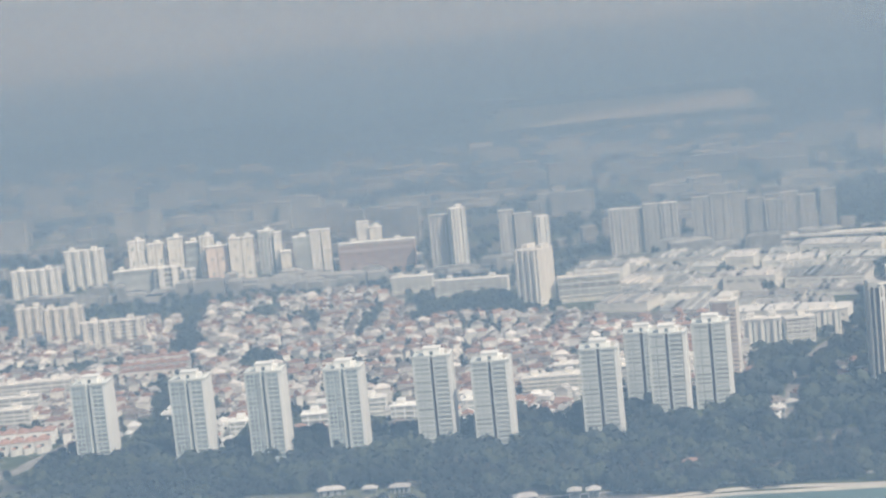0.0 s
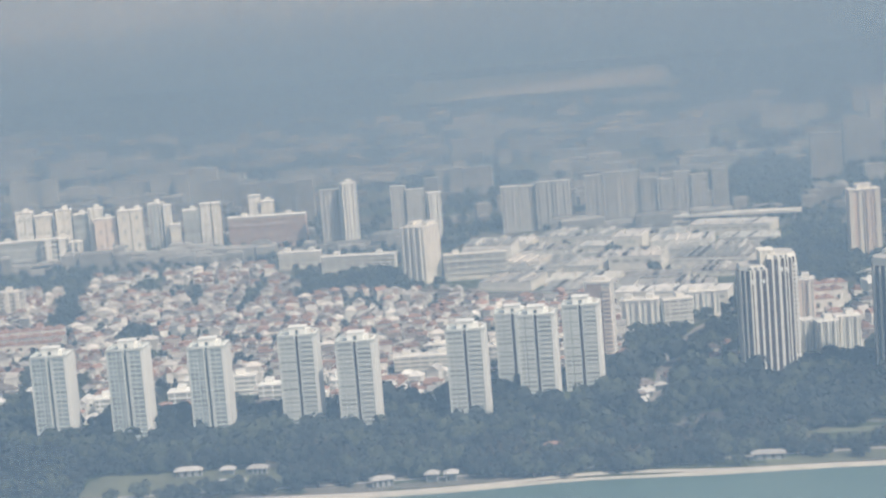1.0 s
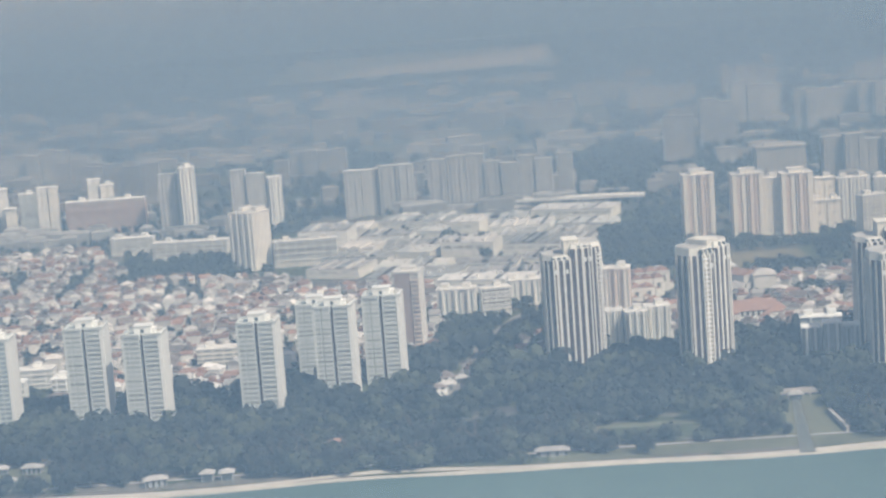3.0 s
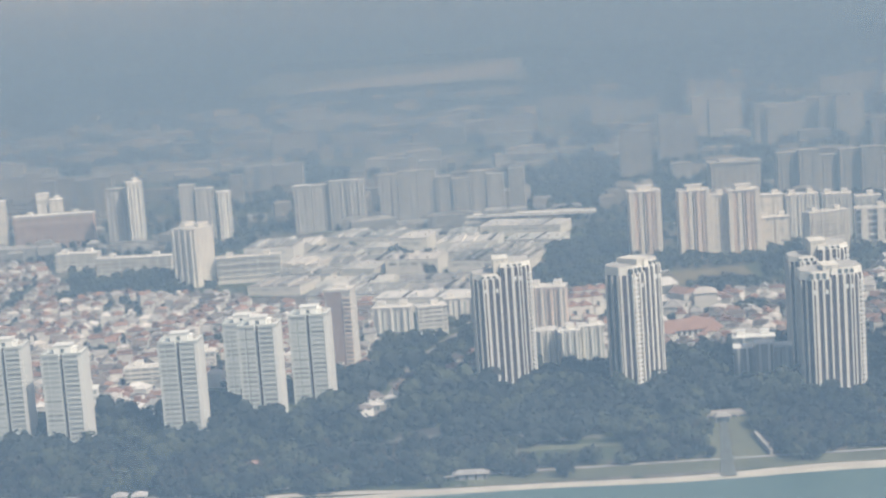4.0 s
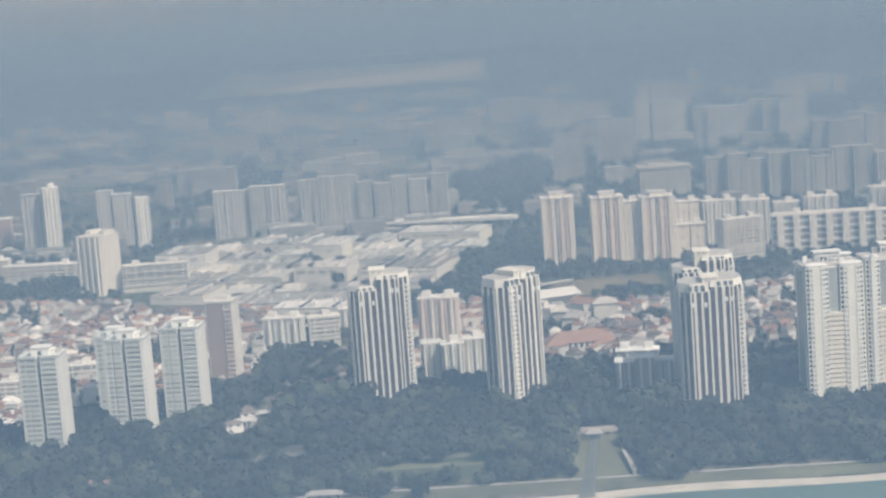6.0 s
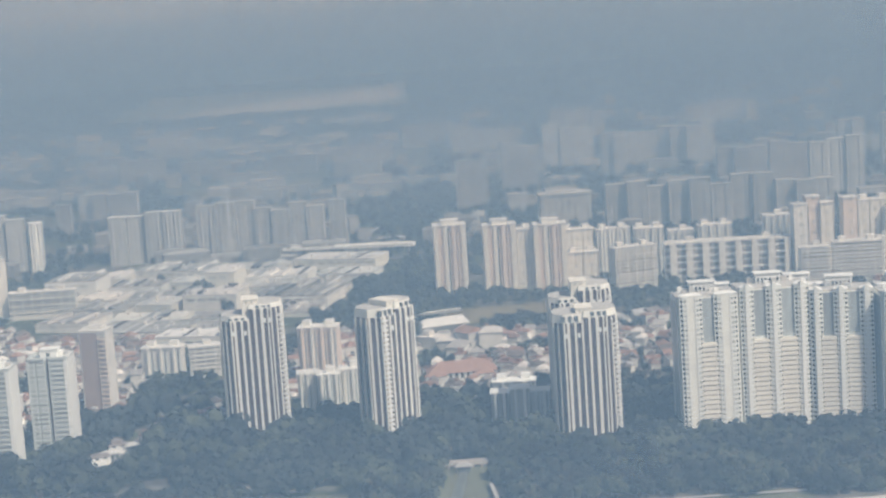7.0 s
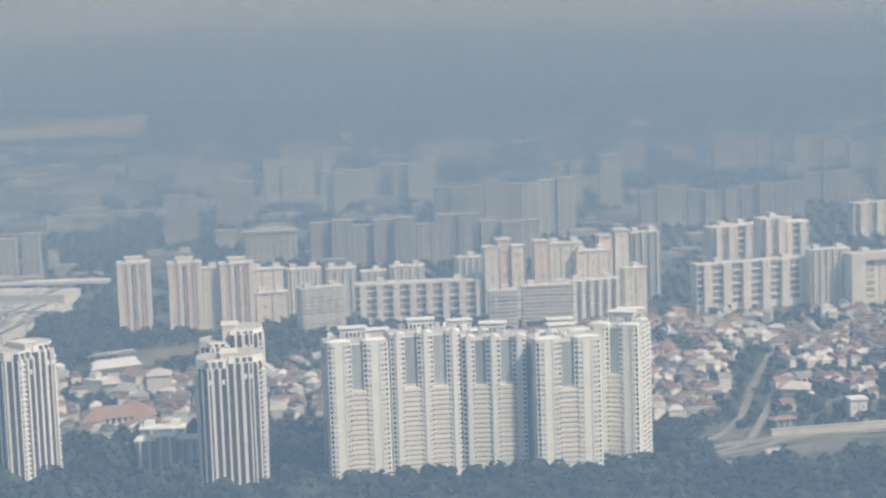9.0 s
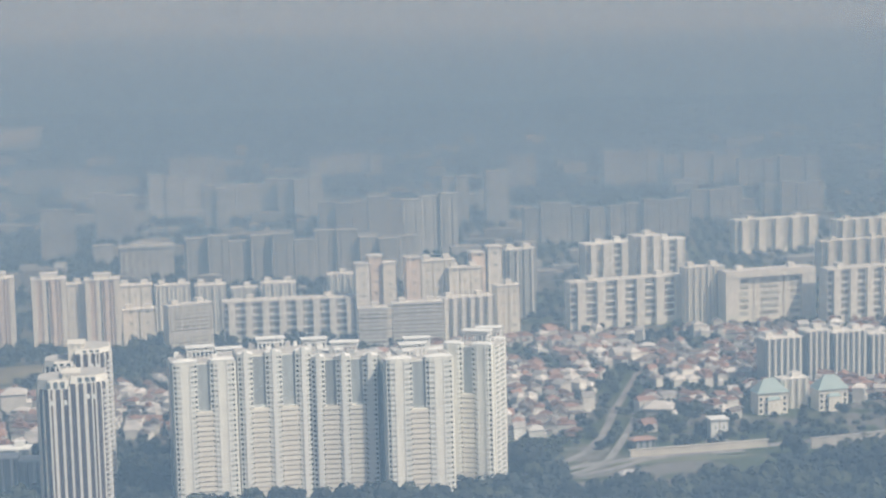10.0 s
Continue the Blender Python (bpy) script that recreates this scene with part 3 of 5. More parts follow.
def slab_block(x, y, w, h, turn=0.0, d=13.0, wall=None, bays=6, style="bays", label="", name="housing_block", group="housing blocks behind the houses", floor_h=2.8, beams=False, cap=None):
    """Long housing block: storeys as bands in recess-shade grey or glass, projecting bays, roof slab, tank houses."""
    wall = wall or M_WALL_WHITE
    cap = cap or M_WALL_WHITE
    take(x, y, w, d)
    t = thing(name, x, y, 0, turn, label or "white slab housing block with projecting bays and open corridors", "apartment block", group)
    f = -d / 2
    body = part("body", Geo().box(-w / 2, w / 2, f + 1.2, d / 2, 0, h).mesh("slab_body", wall), t)
    roof = part("roof_slab", Geo().box(-w / 2 - 0.6, w / 2 + 0.6, f + 0.3, d / 2 + 0.6, h, h + 0.7).box(-w / 2 + 1, w / 2 - 1, f + 2, d / 2 - 1, h + 0.7, h + 1.0).mesh("slab_roof", cap), t)
    floors = max(3, int(h / floor_h))
    s = h / floors
    if style in ("bays", "bands"):
        for k in range(1, floors):
            # bays style: the grey band paints the shade between the bays
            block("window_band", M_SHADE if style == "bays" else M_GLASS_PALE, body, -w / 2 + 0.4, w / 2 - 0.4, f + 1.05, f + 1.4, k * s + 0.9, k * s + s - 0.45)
        if style == "bands":
            for k in range(1, floors):
                block("corridor_parapet", wall, t, -w / 2, w / 2, f + 0.1, f + 0.4, k * s - 0.1, k * s + 0.95)
    if style == "frame":
        for a, b in ((-w / 2, -w / 2 + w * 0.15), (w / 2 - w * 0.15, w / 2)):
            block("end_pier", M_WALL_WHITE, t, a, b, f - 2.4, f + 1.2, 0, h)
        block("beam", M_WALL_WHITE, t, -w / 2, w / 2, f - 2.8, f + 1.2, h - 4.2, h + 0.9)
    if beams:
        for k in range(3 if floor_h < 4 else 2, floors + 1, 4 if floor_h < 4 else 2):
            block("beam", wall, t, -w / 2, w / 2, f - 0.6, f + 1.2, k * s - 0.7, k * s + 0.5)
    step = w / bays
    for i in range(bays):
        c = -w / 2 + (i + 0.5) * step
        if style == "bays":
            block("bay", wall, t, c - step * 0.2, c + step * 0.2, f - 3.0, f + 1.3, 0, h + 0.4)
        elif style == "frame":
            block("groove", M_GLASS_PALE, body, c + step * 0.46, c + step * 0.5, f + 1.05, f + 1.3, 1.0, h - 5.0)
            for k in range(1, floors - 1):
                block("window", M_GLASS_PALE, body, c - step * 0.3, c + step * 0.3, f + 1.1, f + 1.35, k * s + 1.2, k * s + s - 1.0)
        elif style == "panel":
            # dark strip laid on the wall for the groove's shade
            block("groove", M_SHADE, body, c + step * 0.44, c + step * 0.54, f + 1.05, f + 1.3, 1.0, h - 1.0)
            for k in range(2, floors, 3):
                block("window", M_GLASS_BLUE, body, c - step * 0.1, c + step * 0.1, f + 1.1, f + 1.4, k * s + 0.8, k * s + s - 0.5)
        elif style == "ribs":
            block("rib", cap if i % 2 or wall is M_GLASS_BLUE else wall, t, c - 0.6, c + 0.6, f - (0.1 if cap is M_WALL_FAR else 0.9), f + 1.3, 0, h)
            # far blocks get the recess-shade grey instead of glass colour
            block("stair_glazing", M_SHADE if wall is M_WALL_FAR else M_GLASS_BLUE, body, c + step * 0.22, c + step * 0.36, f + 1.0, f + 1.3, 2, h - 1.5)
        else:
            block("rib", wall, t, c - 0.35, c + 0.35, f, f + 1.2, 0, h)
    for q in () if cap is M_WALL_FAR else (-0.3, 0.28) if w > 22 else (0.1,) if w > 12 else ():
        block("tank_house", cap, roof, q * w - 2.6, q * w + 2.6, -1.5, d / 2 - 1.5, h + 1.0, h + 3.8)
    return t


def pink_tower(x, y, h, turn=0.0, w=25.0, d=17.0):
    take(x, y, w, d)
    t = thing("housing_tower", x, y, 0, turn, "cream and pink housing tower with tall rounded corner strips", "apartment tower", "pink housing towers")
    f = -d / 2
    g = Geo().box(-w / 2, w / 2, f + 1.5, d / 2, 0, h)
    part("body", g.mesh("pink_body", M_WALL_PINK), t)
    for a, b, m in ((-0.5, -0.36, M_WALL_CREAM), (-0.2, -0.08, M_WALL_CREAM), (0.06, 0.18, M_WALL_PINK), (0.34, 0.5, M_WALL_CREAM)):
        block("strip", m, t, a * w, b * w, f, f + 2, 0, h + 0.6)
    for a, b in ((-0.08, -0.02), (0.19, 0.23)):
        # dark strips mark the narrow vertical grooves
        block("recess_glazing", M_GLASS, t, a * w, b * w, f + 1.3, f + 1.6, 1, h - 1)
    floors = int(h / 2.8)
    for k in range(1, floors):
        for a, b in ((-0.34, -0.22), (0.2, 0.32)):
            block("spandrel", M_WALL_PINK, t, a * w, b * w, f + 0.7, f + 1.25, k * h / floors - 0.5, k * h / floors + 0.6)
    g = Geo().box(-w / 2 - 0.5, w / 2 + 0.5, f - 0.3, d / 2 + 0.4, h + 0.6, h + 1.5).box(-w * 0.22, w * 0.24, -4, 5, h + 1.5, h + 4.5).box(-w * 0.27, w * 0.29, -4.6, 5.6, h + 4.5, h + 5.1)
    part("roof_cap", g.mesh("pink_roof", M_WALL_WHITE), t)
    return t


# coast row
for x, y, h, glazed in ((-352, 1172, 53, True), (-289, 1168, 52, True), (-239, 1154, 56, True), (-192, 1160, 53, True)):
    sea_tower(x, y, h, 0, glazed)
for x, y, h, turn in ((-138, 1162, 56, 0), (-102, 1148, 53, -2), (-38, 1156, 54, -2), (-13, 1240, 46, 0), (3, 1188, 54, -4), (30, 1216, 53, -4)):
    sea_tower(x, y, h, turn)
t = thing("apartment_tower", 42, 1300, 0, -12, "slim apartment tower with a bare brown end wall", "apartment tower")
take(42, 1300, 18, 16)
part("body", Geo().box(-8.5, 8.5, -7, 7, 0, 51).mesh("brown_tower_body", M_WALL_WHITE), t)
part("end_wall", Geo().box(-7.5, 3.2, -7.5, -6.8, 0, 52).mesh("end_wall", M_WALL_BROWN), t, "bare brown end wall")
part("roof_slab", Geo().box(-9, 9, -7.8, 7.5, 51, 52.4).box(-4, 5, -3, 5, 52.4, 54.6).mesh("brown_tower_roof", M_WALL_WHITE), t)
for k in range(17):
    block("balcony", M_WALL_PINK, t, 3.6, 8.9, -8.6, -7.0, 1.5 + k * 2.8, 2.5 + k * 2.8)
    block("window", M_GLASS_PALE, t, 3.8, 8.3, -7.15, -6.9, 2.6 + k * 2.8, 4.1 + k * 2.8)

# finned towers
fin_tower(144, 1222, 73.5, 3)
fin_tower(219, 1194, 72.5, 42, w=32, d=23, low=3.0, balconies=2)
fin_tower(327, 1164, 67.0, 0, low=2.5)
fin_tower(329, 1216, 72.5, 0)

# cream condominium
cream_tower(392, 1160, 75, 3, 33, 22, 1, "A")
cream_tower(428, 1163, 77, 2, 38, 22, 2, "B")
cream_tower(465, 1160, 73.5, -8, 34, 22, 3, "B")
cream_tower(500, 1147, 73, 1, 36, 22, 4, "A")
cream_tower(533, 1162, 75.5, -30, 28, 20, 5, "A")
cream_tower(410, 1230, 61, 0, 30, 20, 6, "P")
cream_tower(458, 1240, 62, 0, 30, 20, 7, "P")
cream_tower(514, 1228, 61.5, 0, 30, 20, 8, "P")
cream_tower(553, 1224, 66, -10, 18, 18, 9, "P")

# middle distance
for x, y, h in ((263.5, 1640, 53.5), (301.5, 1628, 53), (340, 1624, 51.5)):
    pink_tower(x, y, h, 2)
slab_block(321, 1627, 13, 49, 2, wall=M_WALL_CREAM, bays=2, style="panel", label="cream housing block linking pink towers")
slab_block(364, 1662, 26, 41, 2, wall=M_WALL_CREAM, bays=3, style="panel", label="cream housing block with a plain wall")
slab_block(366, 1640, 24, 26, 2, wall=M_WALL_CREAM, bays=2, style="panel", label="cream low block with a blank wall")
slab_block(392, 1660, 26, 40, 4, wall=M_WALL_WHITE, bays=4, style="ribs", label="white housing block with dark stair recesses")
slab_block(401, 1600, 34, 34, 18, wall=M_WALL_CREAM, bays=5, style="bands", label="cream low housing block with lattice balconies")
slab_block(478, 1622, 100, 31, -3, bays=8, beams=True, floor_h=5.0)
for x, w, h, y in ((421, 23, 38, 1664), (472, 26, 38.5, 1656), (519, 20, 44, 1648), (447, 20, 34, 1668)):
    slab_block(x, y, w, h, -3, wall=M_WALL_WHITE, bays=4, style="ribs", label="white housing block with ribbed front and a bright roof edge")
# stepped group: slim shafts of different heights behind low banded and ribbed blocks
for x, y, w, h, wall, words in ((531, 1612, 11, 56, M_WALL_WHITE, "cream slim housing shaft with a white cap"), (541, 1615, 10, 61, M_WALL_PINK, "pink slim housing shaft between paler ones"),
                                # the pink shaft at x 569 colours in the cream block's shaded left face
                                (551, 1612, 10, 56, M_WALL_CREAM, "cream slim housing shaft with a white cap"), (569, 1612, 11, 59, M_WALL_PINK, "pink slim housing shaft with a white cap"),
                                (588, 1613, 26, 56, M_WALL_CREAM, "cream housing tower with plain end wall"), (607, 1606, 25, 50.5, M_WALL_CREAM, "cream stepped housing tower with plain walls"),
                                (619.5, 1616, 11, 60, M_WALL_PINK, "pink slim housing shaft with a white cap"), (631.5, 1614, 11, 64, M_WALL_WHITE, "white tall slim housing shaft")):
    slab_block(x, y, w, h, 2, wall=wall, bays=1 if w < 20 else 3, style="panel", d=14, label=words, group="stepped housing shafts")
# front shade and haze put into the grey wall colour
slab_block(660, 1660, 24, 55, 6, wall=M_WALL_GREY, bays=4, style="ribs", label="housing block, its shaded ribbed front coloured grey")
slab_block(533, 1572, 21, 29, -3, wall=M_WALL_WHITE, bays=2, style="bands", label="white low slab block with horizontal bands")
slab_block(566, 1574, 36, 31, -3, wall=M_WALL_WHITE, bays=3, style="bands", label="white low slab block with horizontal bands")
slab_block(604, 1588, 40, 31, 6, wall=M_WALL_WHITE, bays=6, style="bays", label="white low housing block with tall bays")
slab_block(637, 1596, 18, 37, 10, wall=M_WALL_CREAM, bays=2, style="panel", label="cream low housing block with plain walls")
slab_block(732, 1606, 96, 36, 8, bays=6, beams=True, floor_h=5.0)
slab_block(718, 1646, 21, 58, 6, bays=2, d=16, beams=True, label="white housing tower with projecting bays")
slab_block(755, 1636, 21, 64, 6, bays=2, d=16, beams=True, label="white housing tower with projecting bays")
slab_block(790, 1600, 32, 43, 4, wall=M_WALL_CREAM, bays=6, style="ribs")
slab_block(838, 1592, 74, 40, 6, wall=M_WALL_CREAM, bays=3, style="frame", floor_h=5.0, label="cream housing block framed by broad white end piers")
slab_block(910, 1575, 70, 41, 8, bays=5, beams=True, floor_h=5.0)
slab_block(990, 1570, 80, 40, 8, bays=6, beams=True, floor_h=5.0)
slab_block(770, 1700, 70, 52, 4, bays=6, beams=True, floor_h=5.0)
slab_block(985, 1790, 70, 32, 10, bays=5)
slab_block(1070, 1780, 70, 34, 10, bays=5)


# beyond the houses on the inland side
for x, y, w, h, wall, style in ((-521, 1948, 17, 48, M_WALL_WHITE, "panel"), (-501, 1946, 17, 44, M_WALL_CREAM, "panel"), (-479, 1940, 15, 49, M_WALL_CREAM, "panel"), (-463, 1944, 14, 43, M_WALL_GREY, "bands"),
                                (-447, 1940, 14, 48, M_WALL_CREAM, "ribs"), (-434, 1926, 22, 39, M_WALL_PINK, "panel"), (-408, 1922, 25, 46, M_WALL_CREAM, "panel"), (-385, 1936, 16, 49, M_WALL_GREY, "ribs"),
                                (-373, 1932, 8, 47, M_WALL_WHITE, "panel"), (-364, 1920, 10, 29, M_WALL_CREAM, "panel"), (-349, 1930, 17, 41, M_WALL_GREY, "bands"), (-335, 1930, 10, 46, M_WALL_WHITE, "panel"),
                                (-324, 1930, 9, 46, M_WALL_CREAM, "panel"), (-481, 1906, 27, 25, M_WALL_WHITE, "bays"), (-460, 1904, 12, 21, M_WALL_WHITE, "bays"), (-517, 1910, 40, 24, M_WALL_GREY, "bands"),
                                (-292, 1968, 12, 46, M_WALL_WHITE, "panel"), (-279, 1966, 13, 40, M_WALL_CREAM, "panel")):
    slab_block(x, y, w, h, 10, wall=wall, bays=2, style=style, d=14, floor_h=4.5, label="cream and grey housing tower of the inland cluster", group="housing towers inland")
for x, y, w, h in ((-585, 1975, 40, 40), (-628, 1942, 50, 28)):
    slab_block(x, y, w, h, 0, wall=M_WALL_WHITE, bays=max(3, int(w / 9)), label="pale cream housing block with projecting bays", group="housing blocks inland")
slab_block(-273, 1922, 76, 31, 0, wall=M_WALL_ROSE, bays=10, style="bands", label="red-brown broad low block with banded front", group="housing blocks inland")
slab_block(-186, 1877, 14, 62, 18, wall=M_WALL_WHITE, bays=2, style="ribs", label="slim white tower with a sunlit end wall", group="housing blocks inland")
slab_block(-107, 1896, 12, 45, 18, wall=M_WALL_WHITE, bays=2, style="ribs", label="slim white tower with a sunlit end wall", group="housing blocks inland")
slab_block(-103, 1656, 23, 47, -28, wall=M_WALL_WHITE, bays=4, style="ribs", d=27, label="cream flatted factory tower with blank bays")
slab_block(-58, 1654, 52, 21, 2, wall=M_WALL_WHITE, bays=7, style="bands", floor_h=5.0, label="cream low factory block with banded windows")
slab_block(-222, 1772, 38, 15, -4, wall=M_WALL_CREAM, bays=5, style="bands", label="cream low school block with open corridors")
slab_block(-164, 1728, 66, 15, -6, wall=M_WALL_CREAM, bays=8, style="bands", label="cream low school block with open corridors")
slab_block(-551, 1674, 24, 29, 6, wall=M_WALL_CREAM, bays=3)
slab_block(-507, 1630, 34, 33, 6, wall=M_WALL_CREAM, bays=4)
slab_block(-459, 1610, 54, 22, 6, bays=6)
for x, y, w, h, turn in ((-262, 1222, 34, 12, 4), (-214, 1232, 40, 11, 2), (-160, 1226, 30, 13, -4), (-206, 1262, 46, 12, 3), (-318, 1262, 30, 12, 0), (-118, 1240, 26, 11, 6), (-20, 1300, 26, 13, 0), (-60, 1330, 30, 11, 4)):
    slab_block(x, y, w, h, turn, bays=5, style="bands", label="white low apartment block with banded front", name="low_apartment_block", group="low apartment blocks behind the coast towers")
slab_block(70, 1384, 26, 22, -8, bays=3, style="ribs", label="white low apartment block with ribbed front")
slab_block(96, 1390, 20, 20, 10, bays=3, style="bands", label="white low apartment block with banded front")
slab_block(116, 1424, 24, 18, 0, bays=3, style="ribs", label="white low apartment block with ribbed front")
slab_block(174, 1345, 25, 36, -8, wall=M_WALL_PINK, bays=4, style="ribs", d=15, label="pink and cream apartment block with ribbed front")
for x, y, w, h in ((170, 1268, 12, 23), (183, 1258, 13, 24), (197, 1264, 15, 25)):
    slab_block(x, y, w, h, 4, bays=3, style="ribs", wall=M_WALL_CREAM, label="white stepped low apartment block", group="stepped low apartment blocks")
for x, y, w, h in ((281, 1196, 10, 20), (292, 1186, 10, 24), (303, 1190, 10, 21), (290, 1214, 24, 22)):
    slab_block(x, y, w, h, -6, bays=2, style="ribs", wall=M_GLASS_PALE, d=11, label="blue-grey low apartment block with white stepped roof", group="stepped blue-grey blocks")
slab_block(-74, 1280, 40, 14, 0, wall=M_WALL_CREAM, bays=6, style="bands", label="pale yellow low block behind the towers")
t = thing("clubhouse", 262, 1318, 0, 4, "broad low clubhouse with a terracotta hipped roof", "clubhouse")
take(262, 1318, 46, 26)
part("walls", Geo().box(-21, 21, -8, 8, 0, 8).box(-23, -10, -11, -4, 0, 7).box(8, 19, -12, -4, 0, 7).mesh("clubhouse_walls", M_WALL_WHITE), t)
part("roof", Geo().hip(-21, 21, -8, 8, 8, 6, 1.0).hip(-23, -10, -11, -4, 7, 2.6, 0.6).hip(8, 19, -12, -4, 7, 2.8, 0.6).mesh("clubhouse_roof", M_ROOF_TILE), t)
for k in range(9):
    block("window", M_GLASS, t, -15.5 + k * 3.6, -13.8 + k * 3.6, -8.1, -7.8, 4.6, 7.4)
for x, w, h in ((768, 26, 27), (792, 16, 30), (814, 24, 28), (834, 12, 25)):
    slab_block(x, 1362 + (x - 792) * 0.1, w, h + 4, 6, wall=M_GLASS_BLUE, bays=max(2, int(w / 4)), style="ribs", d=14, label="blue-glazed apartment block with tall white ribs", group="blue-glazed apartment blocks")
slab_block(684, 1224, 10, 12, 0, wall=M_WALL_WHITE, bays=2, style="panel", d=10, label="white slim town house with dark window grooves")
slab_block(753, 1294, 18, 18, 4, wall=M_WALL_CREAM, bays=4, style="ribs", d=10, label="cream low apartment block between turquoise roofs")



def terrace(x, y, w, turn, h=7.0, d=11.0, units=4, roof=None, wall=None, label="terrace of pale houses under terracotta hipped roofs"):
    """Row of joined houses: stepped walls, a hipped roof and a window for each."""
    take(x, y, w, d)
    t = thing("terrace", x, y, 0, turn, label, "terrace", "terraced houses")
    g, r = Geo(), Geo()
    u = w / units
    for i in range(units):
        a, q = -w / 2 + i * u, (i % 2) * 0.8
        g.box(a + 0.05, a + u - 0.05, -d / 2 - q, d / 2, 0, h + q * 0.5).box(a + u * 0.1, a + u * 0.5, -d / 2 - q - 2.4, -d / 2, 0, h * 0.6)
        r.hip(a + 0.4, a + u - 0.4, -d / 2 - q, d / 2, h + q * 0.5, 2.6, 0.4)
        r.hip(a + u * 0.1, a + u * 0.5, -d / 2 - q - 2.4, -d / 2 - q, h * 0.6, 1.0, 0.3)
    walls = part("walls", g.mesh("terrace_walls", wall or M_WALL_HOUSE), t)
    part("roof", r.mesh("terrace_roof", roof or M_ROOF_TILE), t)
    for i in range(units):
        a, q = -w / 2 + (i + 0.5) * u, (i % 2) * 0.8
        block("window", M_GLASS, walls, a - u * 0.15, a + u * 0.15, -d / 2 - q - 0.1, -d / 2 - q + 0.2, h * 0.55, h * 0.8)
    return t


for x, y, w, turn, h, n in ((-384, 1442, 52, 5, 9, 6), (-388, 1464, 54, 5, 10, 6), (-392, 1486, 50, 5, 11, 6), (-418, 1226, 34, 8, 8, 4), (-426, 1250, 44, 6, 9, 5), (-386, 1262, 26, -6, 8, 3), (-452, 1232, 24, 6, 8, 3), (-400, 1284, 40, 4, 9, 5),
                            (192, 1388, 26, 8, 14, 3), (198, 1408, 30, 8, 16, 4), (206, 1430, 26, 8, 17, 3), (616, 1548, 60, 4, 7, 6), (664, 1530, 40, 2, 7, 4)):
    terrace(x, y, w, turn, h, units=n)
for x, y, w, h in ((-462, 1394, 56, 15), (-470, 1350, 50, 13), (-462, 1312, 44, 12), (-520, 1420, 50, 15)):
    slab_block(x, y, w, h, 5, bays=6, style="bands", label="white low apartment block with banded front", name="low_apartment_block", group="low apartment blocks behind the coast towers")

# hazy town in the distance: (x, y, width, height, turn), split into blocks of about 18 m
for x, y, w, h, turn in ((-779, 2339, 35, 38, 0), (-640, 2420, 60, 30, 0), (-508, 2376, 42, 26, 0), (-441, 2360, 83, 38, 0), (-362, 2240, 60, 38, 0), (-290, 2116, 80, 45, 0), (-205, 1884, 20, 56, 0), (-141, 1900, 15, 55, 0), (-125, 1898, 18, 49, 8),
                         (-128, 2164, 16, 33, 0), (-98, 2266, 66, 26, 0), (-9, 1908, 67, 48, -4), (65, 1902, 54, 49, -3), (123, 1896, 64, 47, -3), (167, 1894, 15, 50, -3), (296, 2128, 34, 51, 0), (352, 2255, 42, 56, 0),
                         (461, 2330, 27, 47, 0), (339, 2089, 21, 18, 0), (420, 2450, 60, 50, 0), (505, 2420, 70, 46, 0), (560, 2400, 50, 48, 0), (590, 2238, 52, 39, 0), (626, 2158, 40, 48, 0), (655, 2056, 54, 60, 0),
                         (718, 2282, 28, 58, 0), (766, 2288, 28, 58, 0), (862, 2626, 37, 43, 0), (796, 2096, 82, 39, 4), (888, 2106, 84, 38, 6), (1010, 2590, 96, 44, 4), (1094, 2560, 76, 44, 4), (1172, 2531, 104, 36, 4), (1085, 2225, 68, 39, 4),
                         (463, 2850, 76, 36, 0), (668, 2880, 100, 31, 0), (328, 2742, 86, 29, 0), (180, 2640, 60, 30, 0), (685, 1790, 34, 41, 6), (450, 1925, 76, 42, 2), (526, 1905, 76, 44, 0), (590, 1895, 52, 44, 2), (1000, 2240, 60, 34, 6)):
    n = max(1, round(w / 18))
    for i in range(n):
        q = random.Random(x * 7 + i)
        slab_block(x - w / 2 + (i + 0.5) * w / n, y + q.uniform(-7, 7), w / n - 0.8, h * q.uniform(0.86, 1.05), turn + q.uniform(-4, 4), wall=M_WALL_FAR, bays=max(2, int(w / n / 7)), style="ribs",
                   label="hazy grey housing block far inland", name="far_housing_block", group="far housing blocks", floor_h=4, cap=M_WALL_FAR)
for x, y, w, h in ((972, 1961, 88, 32), (1060, 1950, 70, 29)):
    slab_block(x, y, w, h, 8, wall=M_WALL_CREAM, bays=5, style="bays", label="cream housing block with projecting bays in the haze", name="far_housing_block", group="far housing blocks")
t = thing("market_hall", 378, 1975, 0, 4, "wide low hall with a pale flat roof", "hall", "far housing blocks")
take(378, 1975, 50, 24)
part("walls", Geo().box(-24, 24, -10, 10, 0, 30).mesh("market_walls", M_WALL_FAR), t)
part("roof", Geo().box(-25.5, 25.5, -11.5, 11.5, 30, 32).box(-15, 12, -4, 6, 32, 34).mesh("market_roof", M_ROOF_GREY), t)
for k in range(8):
    block("rib", M_SHADE, t, -22 + k * 6, -20.6 + k * 6, -10.3, -9.8, 2, 27)
# dimmer copy of the far render, with more haze put into the colour
M_FAR_DIM = mat("far_hazed_dim_render", (0.36, 0.37, 0.37), 0.85, 0.08, 0.05, 0.6, rnd=0.2)
rnd = random.Random(5)
far_mesh = []
